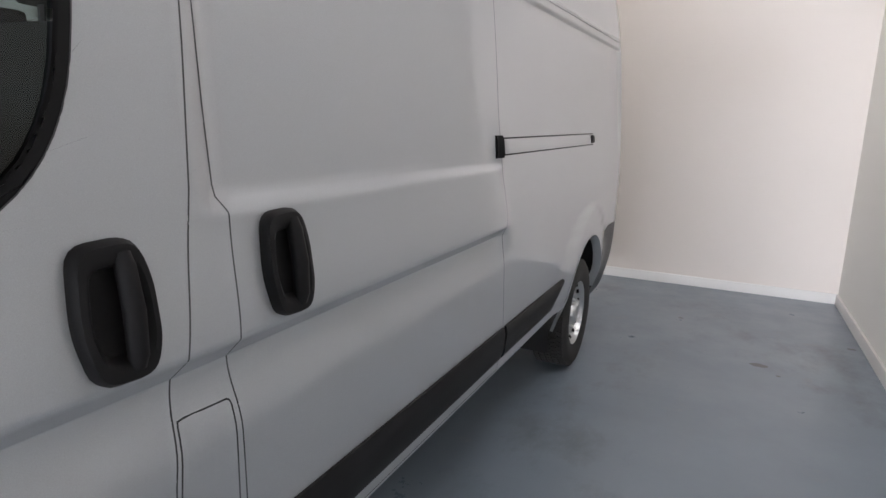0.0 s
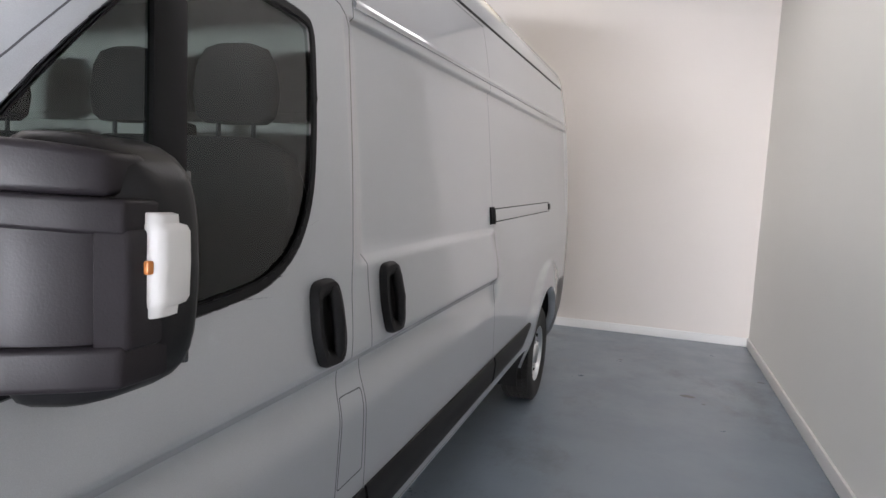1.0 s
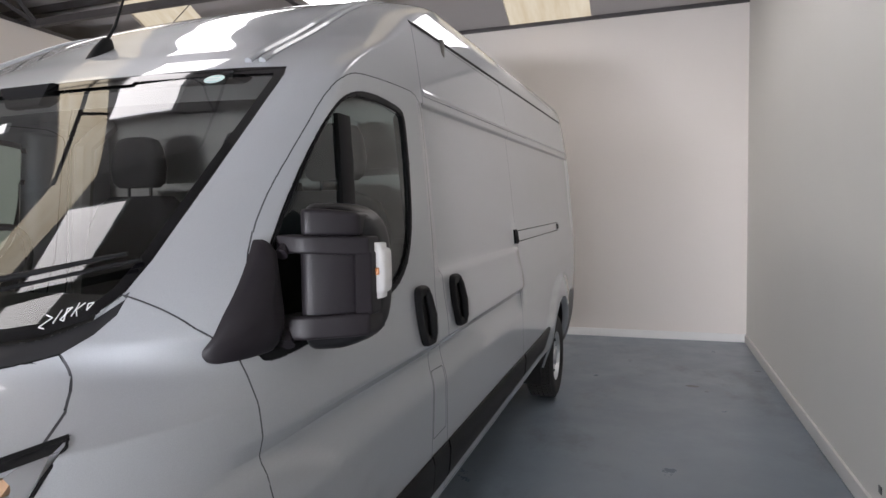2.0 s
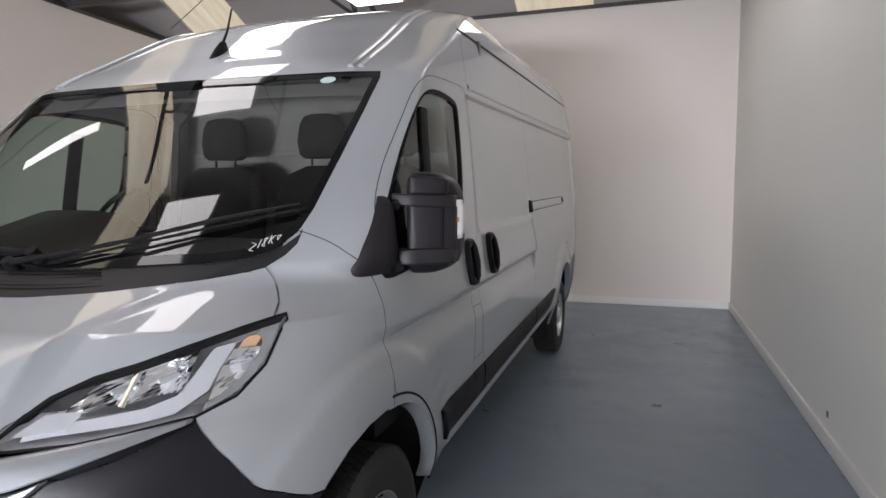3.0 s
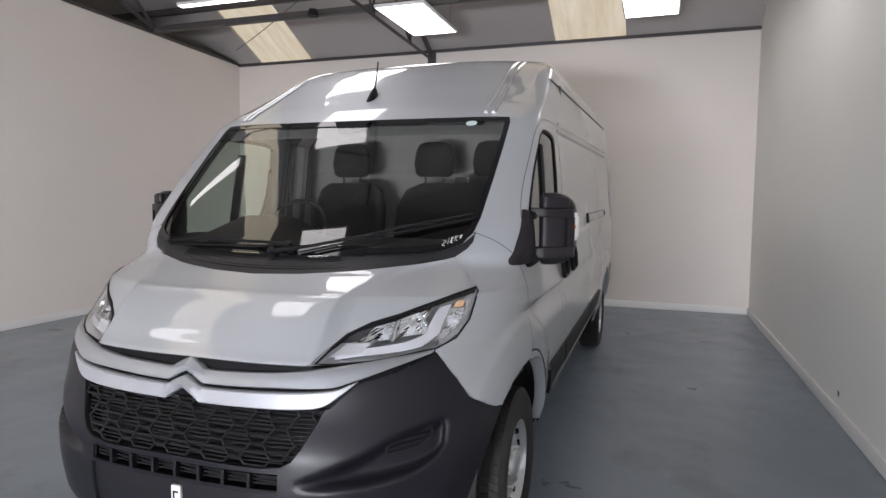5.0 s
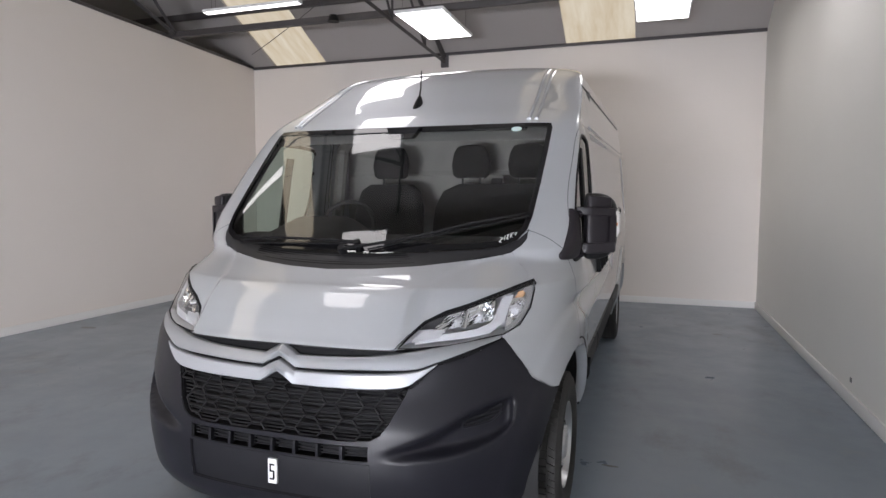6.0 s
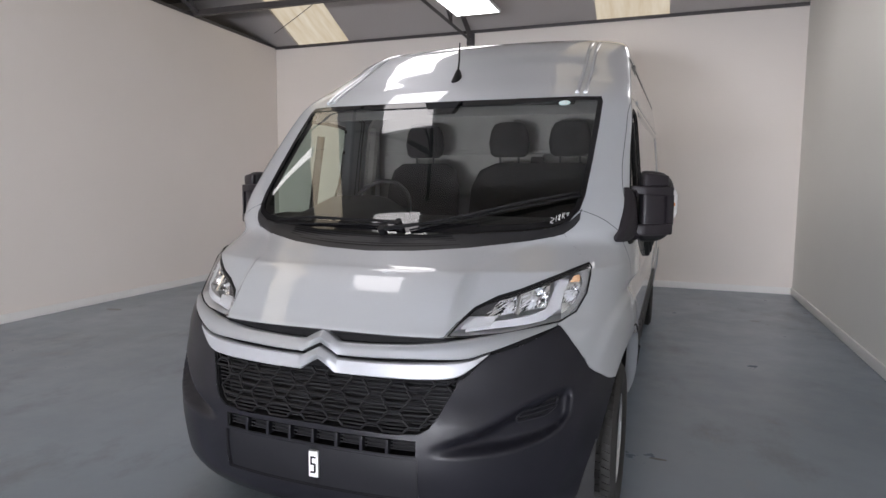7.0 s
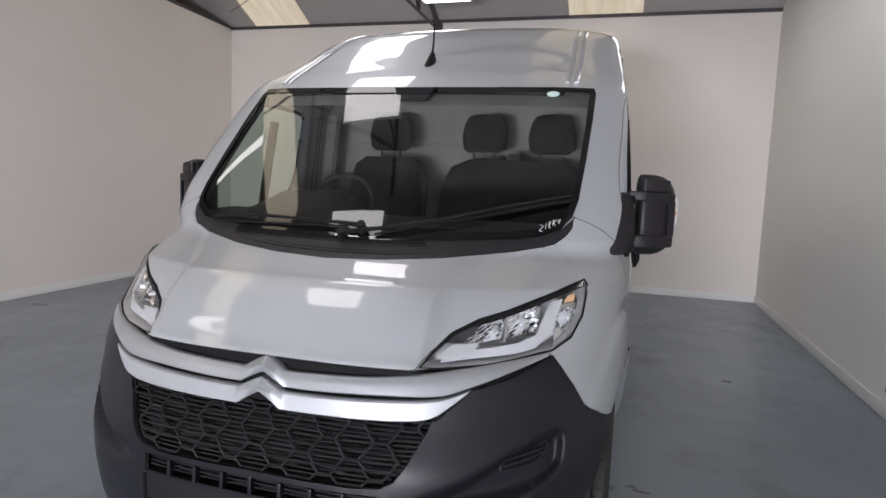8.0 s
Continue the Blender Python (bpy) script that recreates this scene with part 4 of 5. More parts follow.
        bmesh.ops.recalc_face_normals(bm, faces=bm.faces)
        return bm

    outer = eased([(0.862, 1.126), (0.870, 1.085), (0.863, 1.028), (0.840, 0.976), (0.798, 0.950)])
    inner = eased([(0.834, 1.094), (0.851, 1.076), (0.845, 1.030), (0.826, 0.986), (0.795, 0.964)])
    part("outer_bezel", ribbon(outer, inner, 0.005, 0.012), LAMP_GREY, lens, "smooth grey bezel")
    edge = eased(LAMP_TOP[1:])
    part("top_bezel", ribbon(edge, [(x + 0.003, z - 0.006 - 0.012 * step(0.50, 0.62, x)) for x, z in edge], 0.003, 0.006), RUBBER, lens, "black upper bezel")
    bm = bmesh.new()
    bm.faces.new([bm.verts.new((s * x, face_y(x, z) + 0.017, z)) for x, z in ((0.500, 0.964), (0.552, 0.968), (0.596, 1.018), (0.560, 1.006), (0.522, 0.986))])
    bmesh.ops.solidify(bm, geom=bm.faces[:], thickness=0.004)
    part("inner_mask", bm, LAMP_SMOKE, lens, "dark grey inner mask")


def headlamp_rim(s):
    loop = full(LAMP_TOP, LAMP_OUT, LAMP_LOW)
    bm = bmesh.new()
    tube(bm, [(s * x, face_y(x, z) - 0.001, z) for x, z in loop + loop[:1]], 0.0032, 6)
    tube(bm, [(s * x, face_y(x, z) - 0.001, z - 0.004) for x, z in LAMP_TOP], [0.003] + [0.0065] * (len(LAMP_TOP) - 2) + [0.004], 6)
    return bm


LAMP_GREY = material("lamp_bezel_grey", (0.30, 0.295, 0.295), 0.4)
LAMP_GUIDE = material("lamp_guide_grey", (0.60, 0.60, 0.62), 0.22)
LAMP_SMOKE = material("lamp_mask_grey", (0.07, 0.068, 0.072), 0.4)
LAMP_DARK = material("lamp_housing", (0.80, 0.80, 0.82), 0.35, 0.1)
LAMP_WHITE = material("lamp_white_plastic", (0.90, 0.90, 0.91), 0.2)
for s in (1, -1):
    build_headlamp(s)


# -- door mirrors
MIRROR_GLASS = material("dark_mirror_glass", (0.14, 0.145, 0.155), 0.03, 1.0)
SAIL = [(0.882, 1.21), (0.892, 1.186), (0.95, 1.185), (1.025, 1.19), (1.035, 1.25), (1.035, 1.405), (1.02, 1.42), (0.985, 1.372), (0.915, 1.27)]


def build_mirror(s):
    bm = bmesh.new()
    outer = rounded(SAIL, 0.02, 3)
    mid = Vector((0.985, 1.27))
    rows = []
    for u, lift in ((1.0, -0.01), (1.0, 0.008), (0.92, 0.016), (0.6, 0.020), (0.2, 0.022)):
        row = []
        for y, z in outer:
            p = mid + (Vector((y, z)) - mid) * u
            row.append(bm.verts.new((s * (side_x(p.x, p.y) + lift), p.x, p.y)))
        rows.append(row)
    n = len(outer)
    for a, b in zip(rows, rows[1:]):
        for k in range(n):
            bm.faces.new([a[k], a[(k + 1) % n], b[(k + 1) % n], b[k]])
    bm.faces.new(rows[-1])
    bmesh.ops.recalc_face_normals(bm, faces=bm.faces)
    mirror = part("door_mirror", bm, MIRROR_PLASTIC, VAN, "large black twin-arm door mirror")
    def front(x):
        """The slanting front of the head in plan."""
        return 1.066 + 0.60 * max(0.0, x - 1.045) + 0.30 * max(0.0, x - 1.13)

    # shell: rows of a rounded box up the height, its outer corners well rounded
    bm = bmesh.new()
    rows = []
    z0, z1 = 1.174, 1.490
    for k in range(19):
        v = -math.cos(math.pi * k / 18)
        z = (z0 + z1) / 2 + (z1 - z0) / 2 * v
        fat = max(0.0, 1 - abs(v) ** 7) ** (1 / 2.6)
        inner = 1.012 + 0.020 * (1 - fat)
        outer = 1.168 - 0.090 * (1 - max(0.0, 1 - max(0.0, abs(v)) ** 4.5) ** 0.5) - 0.008 * abs(v)
        row = []
        for q in range(36):
            a = 2 * math.pi * q / 36
            c, d = math.cos(a), math.sin(a)
            r = (abs(c) ** 4.5 + abs(d) ** 4.5) ** (-1 / 4.5)
            x = (inner + outer) / 2 + (outer - inner) / 2 * r * c
            near, far = front(x) + 0.016, 1.258 - 0.05 * max(0.0, 1.05 - x)
            y = (near + far) / 2 + (far - near) / 2 * r * d * (0.45 + 0.55 * fat)
            row.append(bm.verts.new((s * x, y, z)))
        rows.append(row)
    for a, b in zip(rows, rows[1:]):
        for k in range(36):
            bm.faces.new([a[k], a[(k + 1) % 36], b[(k + 1) % 36], b[k]])
    bm.faces.new(rows[0][::-1])
    bm.faces.new(rows[-1])
    bmesh.ops.recalc_face_normals(bm, faces=bm.faces)
    part("housing", bm, MIRROR_BACK, mirror, "smooth black mirror shell")

    def slab(x0, x1, low, high, out, deep, bevel, n=8, bow=0.0):
        """A moulded piece that follows the head's front between two heights."""
        m = bmesh.new()
        rings = []
        for x in line(x0, x1, n):
            u = (x - x0) / (x1 - x0)
            f = front(x) - out - bow * (1 - (2 * u - 1) ** 2)
            a, b = low(u), high(u)
            rings.append([m.verts.new((s * x, y, z)) for y, z in ((f, a), (f, b), (f + deep, b), (f + deep, a))])
        for a, b in zip(rings, rings[1:]):
            for k in range(4):
                m.faces.new([a[k], a[(k + 1) % 4], b[(k + 1) % 4], b[k]])
        m.faces.new(rings[0][::-1])
        m.faces.new(rings[-1])
        bmesh.ops.recalc_face_normals(m, faces=m.faces)
        es = [e for e in m.edges if len(e.link_faces) == 2 and e.calc_face_angle(0) > 0.6]
        bmesh.ops.bevel(m, geom=es, offset=bevel, segments=3, affect="EDGES", profile=0.6)
        return m

    part("mirror_arm", slab(0.985, 1.160, lambda u: 1.388 - 0.010 * u, lambda u: 1.424 - 0.006 * u, 0.012, 0.06, 0.006), MIRROR_PLASTIC, mirror, "matt black upper mirror arm")
    part("mirror_arm", slab(0.985, 1.160, lambda u: 1.204 + 0.004 * u, lambda u: 1.254 + 0.004 * u, 0.016, 0.07, 0.008), MIRROR_PLASTIC, mirror, "matt black lower mirror arm")
    part("front_frame", slab(1.136, 1.163, lambda u: 1.250, lambda u: 1.386, 0.011, 0.05, 0.006, 3), MIRROR_PLASTIC, mirror)
    part("front_cover", slab(1.030, 1.137, lambda u: 1.250, lambda u: 1.394, -0.006, 0.06, 0.008, 10, 0.010), MIRROR_PLASTIC, mirror, "recessed rounded front cover")
    part("top_cap", slab(1.034, 1.140, lambda u: 1.420, lambda u: 1.478 - 0.010 * u * u, -0.002, 0.06, 0.010, 8, 0.006), MIRROR_PLASTIC, mirror)
    for za, zb, r in ((1.196, 1.246, 0.020), (1.384, 1.410, 0.014)):
        bm = bmesh.new()
        lo = [(s * (side_x(1.03, za) + 0.016), 1.045, za), (s * 1.0, 1.062, (za + zb) / 2), (s * 1.03, 1.085, (za + zb) / 2)]
        tube(bm, lo, [r, r, r * 0.8], 10)
        part("hinge", bm, MIRROR_PLASTIC, mirror)
    # indicator: a bulged lens with narrower tabs above and below
    bm = bmesh.new()
    rows = []
    for z, u in ((1.282, 0.35), (1.284, 0.55), (1.294, 0.58), (1.297, 0.85), (1.304, 0.97), (1.345, 1.0), (1.382, 0.97), (1.389, 0.85), (1.392, 0.58), (1.402, 0.55), (1.404, 0.35)):
        ring = rounded([(1.146, 1.158), (1.156 + 0.006 * u, 1.158), (1.164 + 0.013 * u, 1.172), (1.164 + 0.013 * u, 1.184 + 0.034 * u), (1.150, 1.190 + 0.034 * u)], 0.008, 2)
        rows.append([bm.verts.new((s * x, y, z)) for x, y in ring])
    n = len(rows[0])
    for a, b in zip(rows, rows[1:]):
        for k in range(n):
            bm.faces.new([a[k], a[(k + 1) % n], b[(k + 1) % n], b[k]])
    bm.faces.new(rows[0][::-1])
    bm.faces.new(rows[-1])
    bmesh.ops.recalc_face_normals(bm, faces=bm.faces)
    side = part("indicator", bm, INDICATOR, mirror, "white side indicator with an amber bulb")
    bm = bmesh.new()
    box(bm, s * 1.160, s * 1.169, 1.1555, 1.166, 1.334, 1.350, 0.003)
    part("bulb", bm, ORANGE, side)
    bm = bmesh.new()
    box(bm, s * 1.032, s * 1.138, 1.249, 1.259, 1.285, 1.455, 0.004)
    part("mirror_glass", bm, MIRROR_GLASS, mirror, "main mirror glass")
    bm = bmesh.new()
    box(bm, s * 1.032, s * 1.138, 1.249, 1.259, 1.205, 1.272, 0.004)
    part("mirror_glass", bm, MIRROR_GLASS, mirror, "small wide-angle mirror glass")
    mirror.location.z += 0.008
    if s < 0:
        mirror.location.x += 0.02


MIRROR_PLASTIC = grained("mirror_plastic", (0.0155, 0.0130, 0.0160), 0.46, 350, 0.2, spec=0.28)
MIRROR_BACK = grained("mirror_shell_plastic", (0.009, 0.009, 0.010), 0.40, 350, 0.12, spec=0.27)
ORANGE = material("orange_bulb", (0.62, 0.22, 0.06), 0.3)
INDICATOR = material("indicator_lens", (0.72, 0.71, 0.70), 0.25)
for s in (1, -1):
    build_mirror(s)


# -- window post, handles, rub strips, rail
def window_post(s):
    bm = bmesh.new()
    rows = []
    for z in line(1.225, 1.735, 14):
        y0 = (1.325 if s > 0 else 1.60) + (z - 1.225) * 0.10
        y1 = y0 + 0.070
        row = []
        for y, d in ((y0, -0.01), (y0, 0.003), (y0 + 0.01, 0.006), (y1 - 0.01, 0.006), (y1, 0.003), (y1, -0.01)):
            row.append(bm.verts.new((s * (side_x(y, z) + d), y, z)))
        rows.append(row)
    for a, b in zip(rows, rows[1:]):
        for k in range(5):
            bm.faces.new([a[k], a[k + 1], b[k + 1], b[k]])
    bmesh.ops.recalc_face_normals(bm, faces=bm.faces)
    part("window_post", bm, RUBBER, DOORS[s], "black post between the quarter light and the window")


for s in (1, -1):
    window_post(s)


def build_handle(s, y, parent, z=1.130):
    shape = [(y - 0.058, z + 0.092), (y + 0.045, z + 0.096), (y + 0.068, z + 0.04), (y + 0.070, z - 0.05), (y + 0.052, z - 0.098), (y - 0.045, z - 0.095), (y - 0.068, z - 0.02)]
    outline = rounded([(y + (a - y) * 0.90, z + (b - z) * 1.03) for a, b in shape], 0.03, 4)
    mid = Vector((y, z))
    bm = bmesh.new()
    rows = []
    for u, lift in ((1.0, -0.006), (1.0, 0.012), (0.94, 0.022), (0.78, 0.024), (0.66, 0.018), (0.60, 0.005), (0.45, 0.004)):
        rows.append([bm.verts.new((s * (side_x(*q) + lift), q.x, q.y)) for q in (mid + (Vector(p) - mid) * u for p in outline)])
    n = len(outline)
    for a, b in zip(rows, rows[1:]):
        for k in range(n):
            bm.faces.new([a[k], a[(k + 1) % n], b[(k + 1) % n], b[k]])
    bm.faces.new(rows[-1])
    bmesh.ops.recalc_face_normals(bm, faces=bm.faces)
    h = part("door_handle", bm, HANDLE, parent, "black plastic door handle in an oval bowl")
    bm = bmesh.new()
    pts = [(s * (side_x(y + 0.016, z + d) + o), y + 0.016, z + d) for d, o in ((0.078, 0.016), (0.06, 0.022), (0.0, 0.027), (-0.06, 0.022), (-0.078, 0.016))]
    tube(bm, pts, [0.013, 0.015, 0.016, 0.015, 0.013], 10)
    part("grip", bm, HANDLE, h)


HANDLE = grained("handle_plastic", (0.010, 0.010, 0.011), 0.6, 500, 0.12, spec=0.2)
build_handle(1, 1.830, DOORS[1], 1.146)
build_handle(-1, 1.850, DOORS[-1], 1.146)
build_handle(1, 2.188, SLIDE, 1.153)


RUB_BLACK = grained("rub_strip_plastic", (0.011, 0.011, 0.012), 0.55, 400, 0.1, spec=0.22)


def rub(s, y0, y1, cut0, cut1, parent):
    low = lambda y: 0.487 + 0.02 * (y - 1.4) * 0.8 + 0.14 * (1 - step(y0 - 0.001, y0 + cut0, y)) * (cut0 > 0) + 0.10 * step(y1 - cut1, y1, y) * (cut1 > 0)
    up = lambda y: 0.636 + 0.011 * (y - 1.9)
    ys = sorted(set(line(y0, y1, max(6, int((y1 - y0) / 0.08)))))
    part("rub_strip", side_strip(s, ys, low, up, 0.016), RUB_BLACK, parent, "black plastic rubbing strip")


for s in (1, -1):
    rub(s, 1.435, 1.915, 0.03, 0.0, DOORS[s])
    rub(s, 2.10, 3.505, 0.0, 0.0, SLIDE if s > 0 else VAN)
    rub(s, 3.53, 4.42, 0.0, 0.16, VAN)
    bm = side_strip(s, line(1.925, 2.09, 4), lambda y: 0.495, lambda y: 0.638, 0.014)
    part("rub_strip", bm, RUB_BLACK, VAN, "black plastic rubbing strip")


def build_rail():
    mid = lambda y: 1.352 + 0.0215 * (y - 3.40)
    bm = side_strip(1, line(3.40, 4.98, 24), lambda y: mid(y) - 0.028, lambda y: mid(y) + 0.028, 0.004)
    rail = part("slide_rail", bm, PAINT, VAN, "sliding door rail in the flank")
    for d in (-0.030, 0.030):
        bm = side_strip(1, line(3.40, 4.98, 24), lambda y: mid(y) + d - 0.0024, lambda y: mid(y) + d + 0.0024, 0.0045, crown=3)
        part("rail_groove", bm, SEAM, rail)
    for y0, y1, h in ((3.385, 3.44, 0.040), (4.93, 5.0, 0.022)):
        bm = side_strip(1, line(y0, y1, 3), lambda y: mid(y) - h, lambda y: mid(y) + h, 0.010)
        part("rail_end", bm, SEAM, rail)


build_rail()


# -- roof: gutter line, ribs, aerial
def build_roof_parts():
    for s in (1, -1):
        bm = side_strip(s, line(2.07, 5.85, 50), lambda y: 2.165 + 0.042 * (y - 2.0), lambda y: 2.179 + 0.042 * (y - 2.0), 0.003, crown=3)
        part("gutter_seal", bm, SEAM, VAN)
        bm = side_strip(s, line(2.06, 5.80, 50), lambda y: 1.900 + 0.036 * (y - 2.0), lambda y: 1.925 + 0.036 * (y - 2.0), 0.008, crown=6, power=2)
        part("side_ridge", bm, PAINT, VAN)
        for x0 in (0.690, 0.728):
            bm = bmesh.new()
            pts = []
            for k in range(30):
                z = 1.890 + 0.50 * (k / 29) ** 0.9
                x = x0 - 0.030 * step(1.9, 2.35, z)
                if x < HALF(z):
                    pts.append((s * x, face_y(x, z) - 0.001, z + 0.002))
            tube(bm, pts, 0.011, 8)
            part("roof_rib", bm, PAINT, VAN)
    bm = bmesh.new()
    y, z = face_y(0, 2.0), 2.0
    rows = []
    for u, w, l in ((0.0, 0.032, 0.062), (0.02, 0.030, 0.058), (0.06, 0.018, 0.038), (0.09, 0.009, 0.018)):
        rows.append([bm.verts.new((w * math.cos(a), y + 0.02 + 0.5 * u + l * math.sin(a), z - 0.015 + u + 0.6 * l * math.sin(a) * (1 - u * 10))) for a in (2 * math.pi * k / 16 for k in range(16))])
    for a, b in zip(rows, rows[1:]):
        for k in range(16):
            bm.faces.new([a[k], a[(k + 1) % 16], b[(k + 1) % 16], b[k]])
    bm.faces.new(rows[-1])
    bmesh.ops.recalc_face_normals(bm, faces=bm.faces)
    aerial = part("roof_aerial", bm, RUBBER, VAN, "black stub aerial with a thin rod")
    bm = bmesh.new()
    tube(bm, [(0, y + 0.05, z + 0.05), (-0.012, y + 0.11, z + 0.13), (-0.03, y + 0.17, z + 0.245)], [0.007, 0.005, 0.004], 6)
    part("rod", bm, RUBBER, aerial)


build_roof_parts()


# -- windscreen: wipers, cowl slats, sticker, chalk marks
def build_wiper(pts, name_label):
    bm = bmesh.new()
    tube(bm, [(x, face_y(x, z) - 0.030, z + 0.012) for x, z in pts], [0.010] + [0.0065] * (len(pts) - 2) + [0.004], 8)
    arm = part("wiper", bm, RUBBER, VAN, name_label)
    bm = bmesh.new()
    blade = []
    (xa, za), (xb, zb) = pts[len(pts) // 3], pts[-1]
    for u in line(-0.10, 1.02, 12):
        x, z = xa + (xb - xa) * u, za + (zb - za) * u
        blade.append((x, face_y(x, z - 0.004) - 0.012, z - 0.004))
    tube(bm, blade, 0.0045, 6)
    part("blade", bm, RUBBER, arm)
    bm = bmesh.new()
    x, z = pts[0]
    tube(bm, [(x, face_y(x, z) + 0.0, z - 0.02), (x, face_y(x, z) - 0.035, z + 0.02)], [0.02, 0.016], 12)
    part("pivot", bm, RUBBER, arm)


build_wiper([(0.0, 1.228), (0.179, 1.255), (0.378, 1.296), (0.567, 1.345), (0.785, 1.392)], "black wiper resting on the windscreen")
build_wiper([(0.065, 1.255), (-0.05, 1.262), (-0.24, 1.266), (-0.40, 1.268), (-0.60, 1.250)], "black wiper resting low on the windscreen")

for k in range(6):
    low_edge = lambda x, k=k: 1.1745 + 0.0078 * k + 0.022 * x * x / 0.2
    bm = front_strip(line(-0.47, 0.36 - 0.012 * k, 34), low_edge, lambda x: low_edge(x) + 0.0034, 0.012, crown=3)
    part("cowl_groove", bm, SEAM, COWL)

bm = bmesh.new()
ring = [(0.642 + 0.027 * math.cos(a), 1.833 + 0.014 * math.sin(a)) for a in (2 * math.pi * k / 24 for k in range(24))]
bm.faces.new([bm.verts.new((x, face_y(x, z) - 0.0008, z)) for x, z in ring])
STICK = part("sticker", bm, material("pale_green_sticker", (0.55, 0.72, 0.70), 0.5), VAN, "small pale oval sticker on the windscreen", False)
bm = bmesh.new()
for dz in (0.004, -0.004):
    vs = [bm.verts.new((x, face_y(x, z) - 0.0025, z)) for x, z in ((0.625, 1.833 + dz - 0.0015), (0.659, 1.833 + dz - 0.0015), (0.659, 1.833 + dz + 0.0015), (0.625, 1.833 + dz + 0.0015))]
    bm.faces.new(vs)
part("mark", bm, PAPER, STICK, "", False)

CHALK = material("chalk_white", (0.80, 0.80, 0.80), 0.8)


def chalk():
    """Scribbled white strokes low on the windscreen, as slanting bars."""
    mark = None
    x = 0.688
    for dx, strokes in ((0.021, ((0, 1, 1, 0.8), (1, 0.8, 0.1, 0.1), (0.1, 0.1, 0.9, 0.0))), (0.010, ((0.5, 1, 0.5, 0),)),
                        (0.019, ((0.2, 0.9, 0.8, 1.0), (0.8, 1.0, 0.2, 0.1), (0.2, 0.1, 0.8, 0.0), (0.8, 0.0, 0.2, 0.9))), (0.018, ((0.1, 1, 0.1, 0), (0.1, 0.4, 0.9, 1), (0.2, 0.5, 0.9, 0))),
                        (0.016, ((0.1, 0.6, 0.5, 0.1), (0.5, 0.1, 0.9, 0.7), (0.9, 0.7, 0.1, 0.6)))):
        bm = bmesh.new()
        for a, b, c, d in strokes:
            z0 = 1.276 + (x - 0.69) * 0.45
            pts = []
            for u in (0, 1):
                px, pz = x + dx * (a + (c - a) * u) * 0.66, z0 + 0.022 * (b + (d - b) * u)
                pts.append((px, face_y(px, pz) - 0.002, pz))
            tube(bm, pts, 0.0012, 5)
        mark = part("chalk_mark", bm, CHALK, VAN)
        x += dx * 0.86


chalk()


